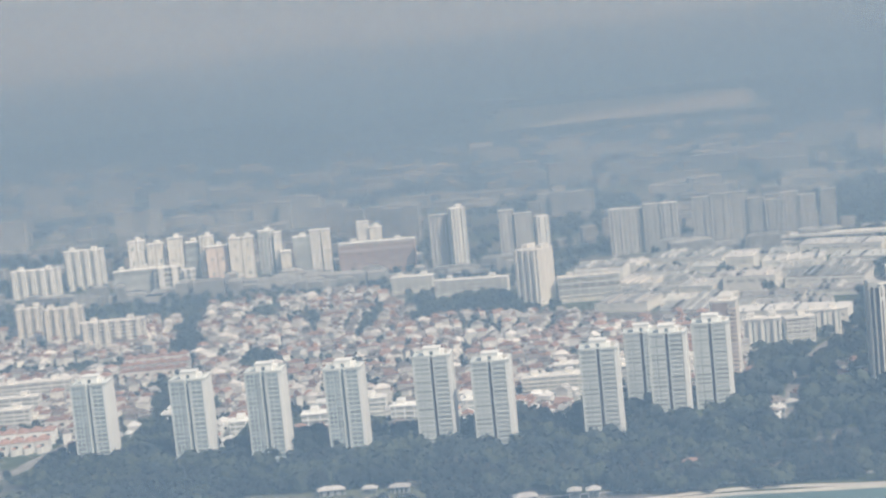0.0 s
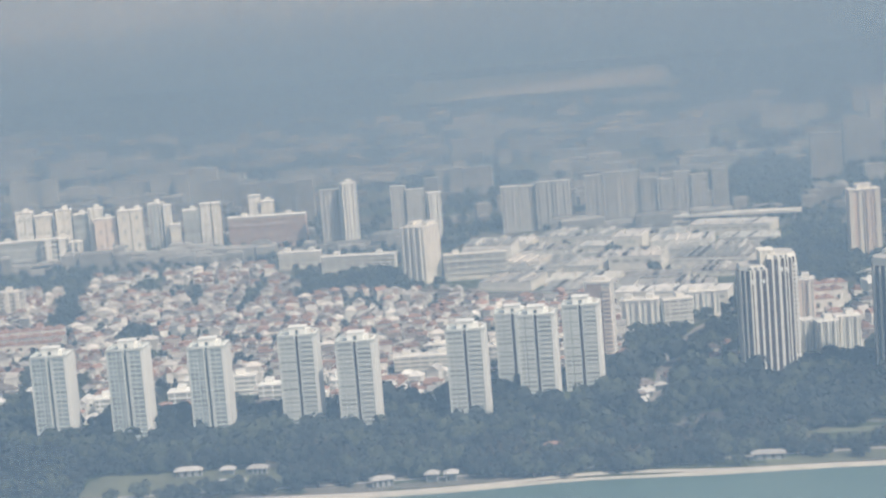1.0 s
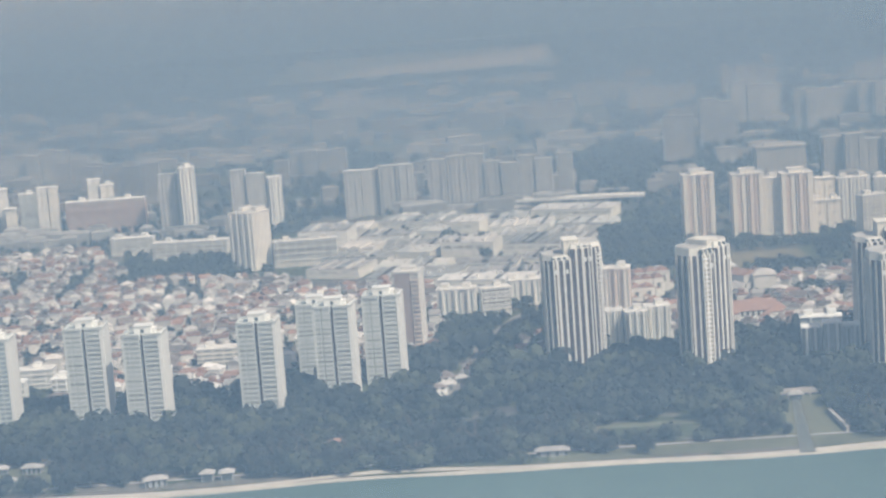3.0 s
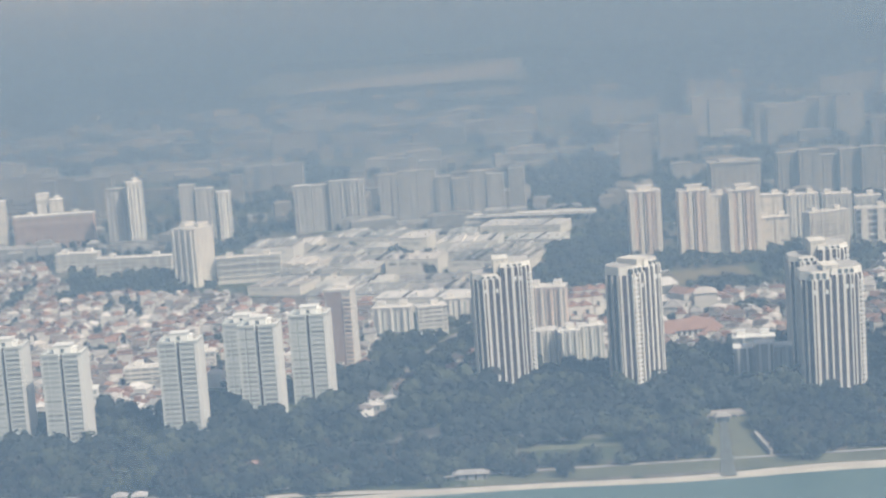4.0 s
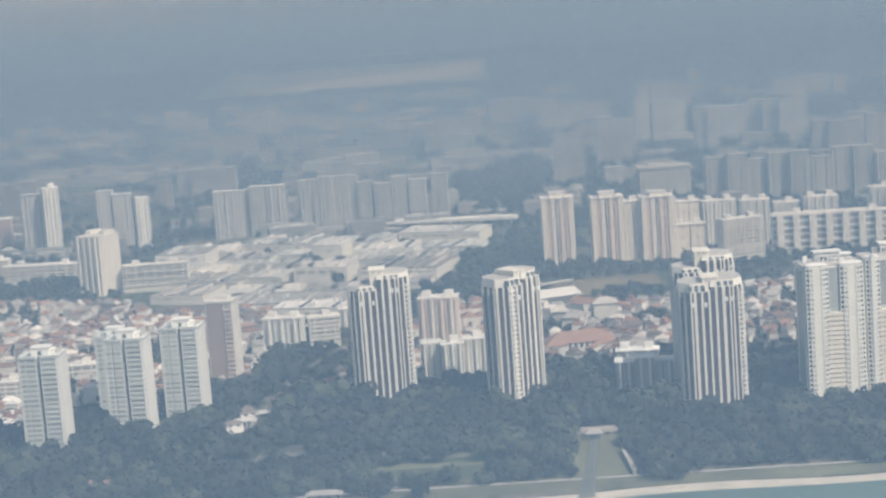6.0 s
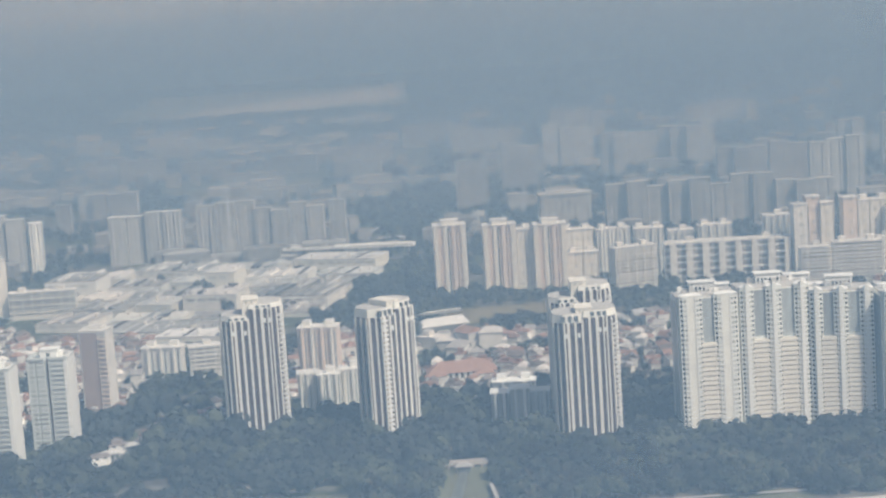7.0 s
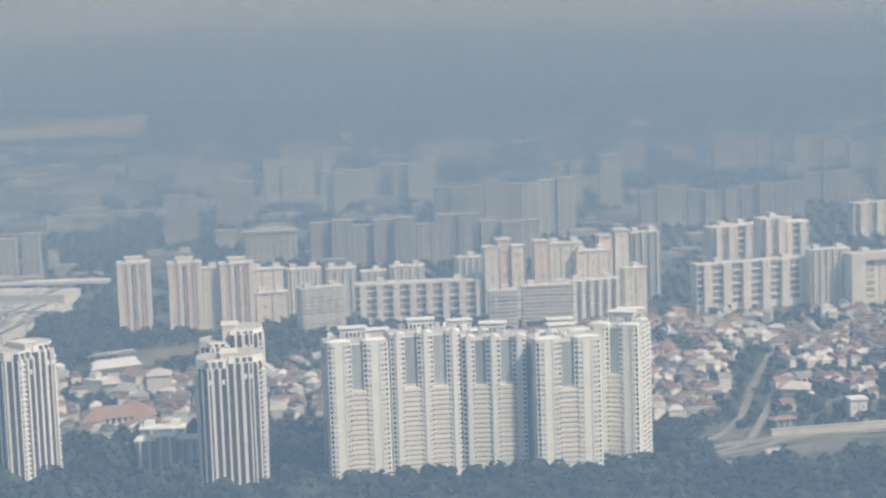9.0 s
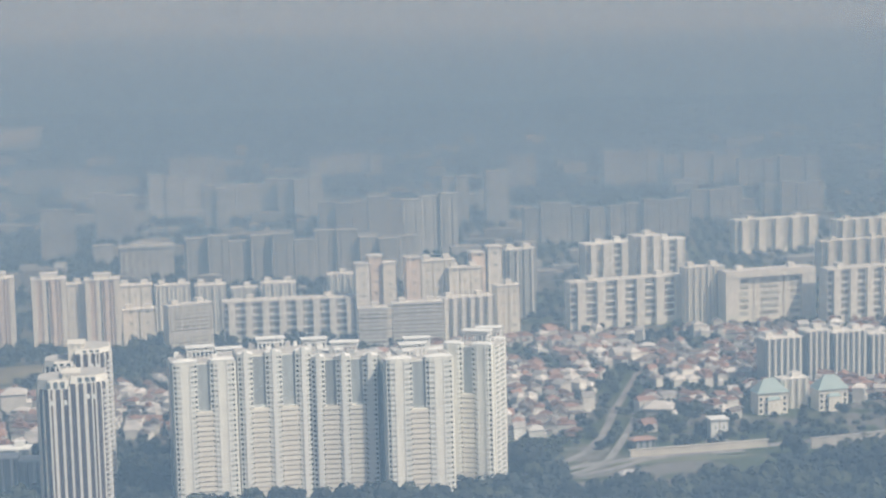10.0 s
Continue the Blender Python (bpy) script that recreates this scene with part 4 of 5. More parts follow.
for k in range(5):
    g = Geo()
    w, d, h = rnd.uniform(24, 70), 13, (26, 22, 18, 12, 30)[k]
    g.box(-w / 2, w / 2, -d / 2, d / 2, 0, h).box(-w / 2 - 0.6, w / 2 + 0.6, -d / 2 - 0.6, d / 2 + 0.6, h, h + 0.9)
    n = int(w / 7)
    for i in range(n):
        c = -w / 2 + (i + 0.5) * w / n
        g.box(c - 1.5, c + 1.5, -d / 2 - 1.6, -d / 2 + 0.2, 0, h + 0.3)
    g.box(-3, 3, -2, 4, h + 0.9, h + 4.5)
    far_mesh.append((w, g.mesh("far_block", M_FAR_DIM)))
for k in range(110):
    y = 2420 + 620 * rnd.random()
    x = 180 + (y / 2000) * rnd.uniform(-900, 1150)
    cluster = noise.noise((x / 420, y / 300, 7.0))
    w, me = rnd.choice(far_mesh)
    if cluster < 0.12 or not free(x, y, w / 2) or (130 < x < 330 and 2050 < y < 2300):
        continue
    take(x, y, w, 16)
    b = thing("far_housing_block", x, y, 0, rnd.choice((-8, 0, 0, 6, 15)), "hazy grey housing block far inland", "apartment block", "far housing blocks")
    part("body", me, b)


# ---------------------------------------------------------------- works estate
def works(x, y, w, d, h, turn, kind, seed):
    """Low factory hall: walls, ribbed roof of one of three kinds, skylight strips, vents, loading doors."""
    rnd = random.Random(seed)
    t = thing("factory_hall", x, y, 0, turn, "low factory hall with pale weathered sheet-metal roof", "factory", "factory halls of the works estate")
    wall = rnd.choice((M_WALL_CREAM, M_WALL_WHITE, M_WALL_WHITE))
    cover = rnd.choice((M_ROOF_IND, M_ROOF_IND, M_ROOF_IND, M_ROOF_WHITE, M_ROOF_WHITE, M_ROOF_GREY))
    walls = part("walls", Geo().box(-w / 2, w / 2, -d / 2, d / 2, 0, h).mesh("hall_walls", wall), t)
    g = Geo()
    if kind == "saw":
        n = max(2, int(w / 9))
        for i in range(n):
            a, b = -w / 2 + i * w / n, -w / 2 + (i + 1) * w / n
            g.add([(a, -d / 2, h), (b, -d / 2, h), (b, d / 2, h), (a, d / 2, h), (b, -d / 2, h + 1.9), (b, d / 2, h + 1.9)], [(0, 1, 4), (1, 2, 5, 4), (2, 3, 5), (3, 0, 4, 5)])
    elif kind == "gable":
        n = max(1, int(d / 22))
        for i in range(n):
            g.hip(-w / 2, w / 2, -d / 2 + i * d / n, -d / 2 + (i + 1) * d / n, h, 2.4, 0.3 if n == 1 else 0.0, 0, True)
    else:
        g.box(-w / 2 - 0.4, w / 2 + 0.4, -d / 2 - 0.4, d / 2 + 0.4, h, h + 0.8).box(-w / 2 + 1, w / 2 - 1, -d / 2 + 1, d / 2 - 1, h + 0.8, h + 0.9)
    roof = part("roof", g.mesh("hall_roof", cover), t)
    if kind != "saw":
        for i in range(int(w / 10)):
            px = -w / 2 + 5 + i * 10
            block("skylight", M_SKYLIGHT, roof, px, px + 1.6, -d / 2 + 1.5, -1, h + 0.3, h + 1.15 if kind == "flat" else h + 1.3)
    for i in range(int(w / 13)):
        px = -w / 2 + rnd.uniform(1, w - 6)
        # pale and dark strips at random, added as contrast stripes across the roof
        block("roof_walkway", rnd.choice((M_ROOF_WHITE, M_WHITE_METAL, M_SKYLIGHT, M_ASPHALT)), roof, px, px + rnd.uniform(1.2, 4.0), -d / 2 + 0.3, d / 2 - 0.3, h + 0.4, h + (1.2 if kind == "flat" else 2.3))
    for _ in range(4):
        px, py = rnd.uniform(-w * 0.4, w * 0.4), rnd.uniform(-d * 0.35, d * 0.35)
        block("vent", M_WHITE_METAL, roof, px, px + 1.8, py, py + 1.8, h + 0.5, h + rnd.uniform(2.4, 4.2))
    for i in range(int(w / 9)):
        px = -w / 2 + 3 + i * 9
        block("window", M_GLASS_PALE, walls, px, px + 6.5, -d / 2 - 0.1, -d / 2 + 0.2, h * 0.6, h * 0.78)
    take(x, y, w, d)
    return t


rnd = random.Random(11)
for row in range(7):
    y = 1488 + row * 54
    west = -74 if y > 1600 else 48 - (y - 1492) * 0.95
    east = 132 + (y - 1478) * 0.27
    x = west
    while x < east - 18:
        w = min(rnd.uniform(26, 84), east - x)
        if w > 14 and free(x + w / 2, y, 8):
            works(x + w / 2, y + rnd.uniform(-4, 4), w - rnd.uniform(4, 9), rnd.uniform(28, 46), rnd.choice((4.5, 5, 6, 7, 9, 13)), -13 + rnd.uniform(-6, 4), rnd.choice(("saw", "saw", "gable", "gable", "flat")), rnd.randint(0, 9999))
        x += w
works(98, 1468, 84, 26, 13, -14, "flat", 3)

# road viaduct behind the works estate
t = thing("viaduct", 160, 1850, 0, -9, "long pale concrete road viaduct on piers", "viaduct")
part("deck", Geo().box(-76, 76, -6, 6, 11.0, 12.6).mesh("deck", M_WALL_WHITE), t)
part("parapet", Geo().box(-76, 76, -6.2, -5.9, 12.6, 13.7).mesh("parapet", M_WALL_WHITE), t)
part("parapet", Geo().box(-76, 76, 5.9, 6.2, 12.6, 13.7).mesh("parapet", M_WALL_WHITE), t)
for i in range(6):
    part("pier", Geo().box(-1.2, 1.2, -2.5, 2.5, 0, 9.6).box(-1.4, 1.4, -5.2, 5.2, 9.6, 11.0).mesh("pier", M_CONCRETE), t, at=(-70 + i * 28, 0, 0))
t = thing("mast", 70, 1880, 0, 0, "tall white lattice radio mast in the haze", "mast")
for k in range(9):
    # dimmed far render on the mast, to look faint as through haze
    part("mast_section", Geo().prism([(-0.7 + k * 0.06, -0.7 + k * 0.06), (0.7 - k * 0.06, -0.7 + k * 0.06), (0.7 - k * 0.06, 0.7 - k * 0.06), (-0.7 + k * 0.06, 0.7 - k * 0.06)], k * 7.4, k * 7.4 + 7.4).mesh("mast_section", M_WALL_FAR), t)

# ---------------------------------------------------------------- roads, lawns, park, canal


def patch(name, outline, z, material, label, category, kind="structure"):
    g = Geo()
    n = len(outline)
    g.add([(x, y, z) for x, y in outline] + [(x, y, z - 0.3) for x, y in outline], [tuple(range(n))] + [(i, n + i, n + (i + 1) % n, (i + 1) % n) for i in range(n)])
    return tagged(new(name, g.mesh(name, material)), label, category, kind=kind)


def road(points, width, z=0.12, name="road", material=None, label="grey asphalt street"):
    g = Geo()
    for i, (x, y) in enumerate(points):
        a, b = points[max(0, i - 1)], points[min(len(points) - 1, i + 1)]
        dx, dy = b[0] - a[0], b[1] - a[1]
        l = math.hypot(dx, dy)
        nx, ny = -dy / l * width / 2, dx / l * width / 2
        g.v += [(x + nx, y + ny, z), (x - nx, y - ny, z)]
    g.f = [(2 * i, 2 * i + 1, 2 * i + 3, 2 * i + 2) for i in range(len(points) - 1)]
    g.m = [0] * len(g.f)
    return tagged(new(name, g.mesh(name, material or M_ASPHALT)), label, "road", kind="structure")


M_CANAL = mat("dark_canal_water", (0.14, 0.15, 0.125), 0.3, 0.2, 0.1, 1.0)
CLEAR = [(105, 1094, 44, 8), (69, 1049, 26, 6), (258, 1066, 15, 60), (178, 1060, 34, 18), (-188, 1044, 58, 24), (-62, 1020, 26, 11), (62, 1168, 16, 16), (118, 1252, 14, 18), (20, 1102, 14, 12), (606, 1156, 18, 12), (640, 1178, 30, 12), (292, 1540, 48, 32), (640, 1195, 44, 14), (690, 1196, 30, 8), (210, 1030, 26, 3), (250, 1470, 22, 14)]


def open_ground(x, y, r=0.0):
    return any(abs(x - a) < w + r and abs(y - b) < d + r for a, b, w, d in CLEAR)


patch("bare_land", [(-252, 3590), (-110, 3665), (40, 3682), (195, 3740), (212, 3900), (204, 4150), (60, 3990), (-54, 3910), (-120, 3840)], 0.4, M_BARE, "pale bare reclaimed land far inland", "bare land")
patch("bare_land", [(452, 3560), (600, 3570), (604, 3640), (470, 3610)], 0.4, M_BARE, "pale bare reclaimed land far inland", "bare land")
patch("grass_field", [(246, 1566), (272, 1508), (336, 1516), (332, 1572), (300, 1574)], 0.1, M_DRYGRASS, "open dry grass playing field", "field")
patch("lawn", [(146, 1070), (208, 1068), (212, 1077), (150, 1079)], 0.1, M_GRASS, "mown park lawn among trees", "lawn")
patch("lawn", [(240, 1012), (270, 1012), (273, 1126), (241, 1128)], 0.1, M_GRASS, "mown grass banks beside the canal", "lawn")
patch("lawn", [(-252, 1018), (-130, 1018), (-128, 1066), (-240, 1072)], 0.1, M_GRASS, "mown park lawn among trees", "lawn")
patch("lawn", [(58, 1090), (150, 1088), (152, 1098), (62, 1100)], 0.1, M_GRASS, "mown park lawn among trees", "lawn")
patch("lawn", [(40, 1046), (96, 1044), (98, 1053), (42, 1054)], 0.1, M_GRASS, "mown park lawn among trees", "lawn")
patch("canal", [(243, 1000), (251, 1000), (253, 1030), (260, 1114), (256.5, 1114), (247, 1032)], 0.22, M_CANAL, "dark green storm canal running to the sea", "canal")
patch("lawn", [(120, 1010), (240, 1012), (240, 1036), (190, 1033), (120, 1022)], 0.09, M_GRASS, "mown grass belt behind the beach", "lawn")
patch("lawn", [(270, 1012), (420, 1010), (420, 1024), (270, 1030)], 0.09, M_GRASS, "mown grass belt behind the beach", "lawn")
t = thing("canal_wall", 271, 1052, 0, 4, "pale concrete wall on the canal's bank", "wall")
part("wall", Geo().box(-0.6, 0.6, -20, 18, 0, 2.6).box(-1.0, 1.0, -20.5, 18.5, 2.6, 2.9).mesh("canal_wall", M_CONCRETE), t)
t = thing("canal_bridge", 258, 1114, 0, 0, "pale concrete bridge over the canal", "bridge")
part("deck", Geo().box(-16, 15, -3, 3, 1.6, 2.4).mesh("deck", M_CONCRETE), t)
for s in (-3, 2.7):
    block("railing", M_CONCRETE, t, -16, 15, s, s + 0.3, 2.4, 3.5)
for s in (-9, -4, 4, 8):
    block("pier", M_CONCRETE, t, s, s + 1, -2.5, 2.5, 0, 1.6)
road([(-460, 1134), (-200, 1122), (60, 1126), (330, 1118), (560, 1108), (1000, 1120)], 16, label="grey asphalt coast expressway among trees")
road([(52, 1125), (73, 1198), (82, 1268), (94, 1327), (111, 1380), (129, 1420), (170, 1490)], 8, label="pale worn asphalt road climbing between trees", material=M_ROAD_WORN)
road([(-330, 1250), (-345, 1420), (-380, 1560), (-440, 1860)], 10, label="grey asphalt avenue lined with trees")
road([(-432, 1130), (-408, 1170), (-402, 1198), (-390, 1246), (-360, 1290)], 12, 0.13, label="pale worn asphalt road beside terraces", material=M_ROAD_WORN)
road([(-400, 1026), (-120, 1024), (160, 1032), (420, 1030), (900, 1034)], 3, 0.14, "pavement", M_CONCRETE, "pale concrete park path")
road([(560, 1170), (574, 1182), (590, 1196), (606, 1216), (624, 1252), (650, 1322), (690, 1420), (730, 1530)], 5, 0.13, label="pale worn asphalt road rising inland", material=M_ROAD_WORN)
road([(560, 1172), (600, 1184), (640, 1196), (720, 1204), (800, 1214)], 8, 0.16, label="pale worn road along the canal", material=M_ROAD_WORN)
road([(584, 1166), (598, 1175), (611, 1190), (622, 1214), (640, 1256), (660, 1306)], 4.5, 0.17, label="worn asphalt slip road", material=M_ROAD_WORN)
road([(588, 1163), (610, 1172), (630, 1187), (650, 1192), (690, 1193)], 5, 0.18, label="worn asphalt slip road", material=M_ROAD_WORN)
t = thing("retaining_wall", 665, 1197, 0, 3, "long low beige concrete wall beside the canal", "wall")
part("wall", Geo().box(-40, 40, -0.6, 0.6, 0, 4.0).box(-41, 41, -0.9, 0.9, 4.0, 4.4).mesh("retaining_wall", M_SAND), t)
t = thing("retaining_wall", 766, 1194, 0, 8, "long low beige concrete wall beside the canal", "wall")
part("wall", Geo().box(-40, 60, -0.6, 0.6, 0, 5.6).box(-41, 61, -0.9, 0.9, 5.6, 6.0).mesh("retaining_wall", M_CONCRETE), t)
patch("lawn", [(606, 1178), (700, 1179), (700, 1183), (626, 1193)], 0.12, M_GRASS, "strip of grass in front of the wall", "lawn")


def pavilion(x, y, w, d, h, turn, roof, name="park_pavilion", label="low grey-walled park pavilion with a broad pale roof"):
    t = thing(name, x, y, 0, turn, label, "pavilion", "low buildings in the coast park")
    take(x, y, w + 2, d + 2)
    # walls in recess-shade grey so that mainly the roof stands out
    part("walls", Geo().box(-w / 2 + 1, w / 2 - 1, -d / 2 + 1, d / 2 - 1, 0, h).mesh("pavilion_walls", M_SHADE), t)
    part("roof", Geo().box(-w / 2, w / 2, -d / 2, d / 2, h, h + 0.3).hip(-w / 2, w / 2, -d / 2, d / 2, h + 0.3, 1.8, 0.2).mesh("pavilion_roof", roof), t)
    for i in range(4):
        px = -w / 2 + 1.6 + i * (w - 4.2) / 3
        # dark blocks on the wall stand for the shade inside openings
        block("opening", M_GLASS, t, px, px + 1.2, -d / 2 + 0.85, -d / 2 + 1.1, 0.2, h - 0.4)
    return t


for x, y, w, d, h, turn, roof in ((-190, 1062, 16, 7, 3.2, 4, M_ROOF_GREY), (-168, 1059, 9, 5, 3, 0, M_ROOF_GREY), (-151, 1058, 12, 7, 3.2, -5, M_ROOF_GREY), (-166, 1032, 6, 5, 3, 8, M_ROOF_GREY),
                                  (-156, 1034, 4, 3, 3, 0, M_ROOF_GREY), (-79, 1017, 13, 7, 3.6, 12, M_ROOF_GREY), (-53, 1020, 8, 7, 4.2, 0, M_ROOF_GREY), (-43, 1020, 8, 7, 4.0, 3, M_ROOF_GREY),
                                  (122, 1024, 18, 6, 3.0, -2, M_ROOF_GREY), (10, 1068, 10, 6, 3.2, 4, M_ROOF_TILE), (-4, 1072, 8, 6, 3.2, -8, M_ROOF_TILE), (64, 1180, 12, 5, 3.4, 20, M_ROOF_GREY),
                                  (74, 1196, 9, 5, 3.4, 20, M_ROOF_GREY), (257, 1104, 9, 5, 3.2, 0, M_ROOF_GREY), (638, 1218, 15, 8, 4.2, 6, M_ROOF_TILE), (612, 1148, 12, 6, 3.4, 8, M_ROOF_GREY)):
    pavilion(x, y, w, d, h, turn, roof)
for x, y in ((735, 1284), (773, 1284)):
    t = thing("turquoise_roofed_house", x, y, 0, 4, "white town house with a turquoise hipped roof", "house", "turquoise-roofed houses")
    take(x, y, 28, 18)
    part("walls", Geo().box(-9.5, 9.5, -6, 6, 0, 13).box(-4, 4, -8, -5, 0, 9).mesh("house_walls", M_WALL_CREAM), t)
    part("roof", Geo().hip(-9.5, 9.5, -6, 6, 13, 8, 0.9).hip(-4, 4, -8, -5, 9, 2.0, 0.4).mesh("house_roof", M_ROOF_TURQ), t)
    for i in range(5):
        for k in range(3):
            block("window", M_GLASS, t, -8.6 + i * 3.8, -7.0 + i * 3.8, -6.1, -5.8, 1.4 + k * 3.5, 3.4 + k * 3.5)
t = thing("sports_hall", 252, 1478, 0, 12, "white sports hall with a folded oversailing roof", "hall")
take(252, 1478, 36, 30)
part("walls", Geo().box(-14, 14, -9, 9, 0, 9).mesh("hall_walls", M_WALL_WHITE), t)
for s, z in ((-1, 10.5), (1, 15)):
    part("roof", Geo().add([(-17, s * 12 - 3, z - 2), (17, s * 12 - 3, z - 1), (15, 1 * s, z + 2.2), (-12, 1 * s, z + 1.4), (-17, s * 12 - 3, z - 2.6), (17, s * 12 - 3, z - 1.6), (15, 1 * s, z + 1.6), (-12, 1 * s, z + 0.8)],
                          [(0, 1, 2, 3), (4, 7, 6, 5), (0, 4, 5, 1), (1, 5, 6, 2), (2, 6, 7, 3), (3, 7, 4, 0)]).mesh("folded_roof", M_WHITE_METAL), t)


# ---------------------------------------------------------------- houses
def house_mesh(seed):
    """Walls, roof and window boxes of one small house, as three lists of solids round the origin."""
    r = random.Random(seed)
    w, d, h = r.uniform(6.5, 11.5), r.uniform(9, 15), r.choice((4.4, 5.2, 5.8, 6.6, 8.2))
    walls = Geo().box(-w / 2, w / 2, -d / 2, d / 2, 0, h)
    if r.random() < 0.6:
        walls.box(-w / 2 - 0.2, w * 0.1, -d / 2 - 2.2, -d / 2 + 0.5, 0, h * 0.55)
    roof = Geo()
    style = r.random()
    if style < 0.62:
        roof.hip(-w / 2, w / 2, -d / 2, d / 2, h, r.uniform(1.8, 2.8), 0.6, 0, r.random() < 0.35)
    else:
        roof.box(-w / 2 - 0.3, w / 2 + 0.3, -d / 2 - 0.3, d / 2 + 0.3, h, h + 0.5).box(-w * 0.3, w * 0.25, -d * 0.1, d * 0.3, h + 0.5, h + 2.8)
    if r.random() < 0.5:
        roof.hip(-w / 2 - 0.2, w * 0.1, -d / 2 - 2.4, -d / 2, h * 0.55, 0.9, 0.3)
    wins = []
    for k in (1,):
        for px in (-w * 0.32, w * 0.12):
            wins.append((px, px + w * 0.2, -d / 2 - 0.06, -d / 2 + 0.1, 1.0 + k * 3.1, 2.5 + k * 3.1))
    return walls, roof, wins


ROOFS = (M_ROOF_TILE, M_ROOF_BROWN, M_ROOF_GREY, M_ROOF_WHITE)
ROOF_OF = (3, 2, 0, 1, 1, 0, 3, 0, 1, 0, 0, 2, 3, 1, 0, 2, 0, 1)
HOUSES = []
LANE_HOUSES = ((66, 1196), (80, 1214), (62, 1206), (112, 1262), (114, 1284), (106, 1250), (124, 1264), (124, 1300), (60, 1172))
for k in range(18):
    walls, roof, wins = house_mesh(100 + k)
    HOUSES.append((walls, roof, wins, walls.mesh("house_walls", M_WALL_HOUSE), roof.mesh("house_roof", ROOFS[ROOF_OF[k]]), ROOF_OF[k]))


GROVES = ((-242, 1628, 10, 78), (-195, 1640, 14, 72), (-150, 1690, 20, 60), (-310, 1480, 18, 32), (-222, 1430, 20, 14), (-300, 1275, 18, 8), (678, 1268, 26, 40))


def grove(x, y):
    """Clumps of trees among the houses."""
    return any(((x - a) / w) ** 2 + ((y - b) / d) ** 2 < 1 for a, b, w, d in GROVES)


def in_houses(x, y):
    """Ground of the low housing quarters."""
    if -336 < x < -306 and y < 1330 or abs(x + 332 + (y - 1250) * 0.18) < 12:
        return False
    if x < -330 - (y - 1250) * 0.18:
        return -640 < x and 1215 < y < 1700
    if x < 60:
        return 1205 < y < min(1885, 1775 - max(0.0, x + 420) * 0.56 + max(0.0, -215 - x) * 2.5) and not (x > -60 and y < 1262)
    if x < 150:
        return False
    if x < 420:
        return 1268 < y < 1490 and not (x < 175 and y > 1440) and not (x > 235 and y > 1455 and x < 345)
    if x < 566:
        return 1262 < y < 1530
    return 1252 + max(0.0, x - 640) * 0.25 < y < 1560 - max(0.0, x - 700) * 0.05 and x < 1050


BIG_HOUSES = ((244, 1432, 60, 0), (258, 1426, 80, 6), (270, 1420, 40, 9), (284, 1416, 90, 12), (262, 1404, 75, 15), (560, 1306, 80, 0), (668, 1290, 70, 6))
for x, y, turn, v in BIG_HOUSES:
    take(x, y, 15, 13)
rnd = random.Random(21)
spots = []
for i in range(-66, 104):
    lane = i // 2
    for j in range(80):
        x = lane * 21.5 + (i % 2) * 9.0 - 4 + 3 * math.sin(j * 0.21 + lane)
        y = 1204 + j * 7.3 + (lane % 3) * 3
        x += (y - 1204) * -0.045 + 14 * noise.noise((x / 90, y / 90, 3.0))
        y += 12 * noise.noise((x / 80, y / 80, 8.0))
        if j % 11 == 10 or not in_houses(x, y) or not free(x, y, 5.5) or open_ground(x, y, 5):
            continue
        if abs(x - (610 + (y - 1200) * 0.33)) < 16 and y < 1440 and x > 560:
            continue
        if grove(x, y) or noise.noise((x / 55, y / 55, 2.0)) > 0.24 or rnd.random() < 0.17:
            continue
        spots.append((x + rnd.uniform(-1.8, 1.8), y + rnd.uniform(-1.6, 1.6), rnd.choice((0, 0, 180, 90, 90)) + rnd.uniform(-9, 9) + 70 * noise.noise((x / 120, y / 120, 6.0)), rnd.randrange(18)))
spots = [(x, y, turn, v, rnd.uniform(0.55, 0.95), rnd.uniform(0.55, 0.88), rnd.uniform(0.75, 1.25)) for x, y, turn, v in spots]
spots += [(x, y, turn, v, 1.7, 1.2, 1.5) for x, y, turn, v in BIG_HOUSES]
spots += [(x, y, 20, (3, 2, 4, 7, 8, 10)[k % 6], 0.9, 0.7, 0.9) for k, (x, y) in enumerate(LANE_HOUSES)]
near = sorted(range(len(spots)), key=lambda k: spots[k][1] + 0.05 * abs(spots[k][0] - 150))[:300]
WORD = ("terracotta-tiled", "brown-tiled", "pale grey-roofed", "white-roofed")
for rank, k in enumerate(near):
    x, y, turn, v, sx, sy, sz = spots[k]
    t = thing("house", x, y, 0, turn, WORD[HOUSES[v][5]] + " two-storey house with pale rendered walls", "house", "low houses behind the towers")
    walls = part("walls", HOUSES[v][3], t)
    part("roof", HOUSES[v][4], t)
    for w in HOUSES[v][2] if rank < 60 else ():
        block("window", M_GLASS, walls, *w)
    t.scale = (sx, sy, sz)
for x, y, turn, v, sx, sy, sz in spots:
    TAKEN.append((x, y, 3.2, 4.0))
rest = [spots[k] for k in range(len(spots)) if k not in set(near)]
g = Geo()
for x, y, turn, v, sx, sy, sz in rest:
    m = pose(x, y, 0, 0, 0, turn) @ Matrix.Diagonal((sx, sy, sz, 1))
    walls, roof, wins = HOUSES[v][:3]
    g.add([tuple(m @ Vector(p)) for p in walls.v], walls.f, 0)
    g.add([tuple(m @ Vector(p)) for p in roof.v], roof.f, 1 + HOUSES[v][5])
M_WALL_MANY = mat("house_render_mixed", (0.70, 0.705, 0.68), 0.85, 0.1, 0.15, 1.5, island=0.28)
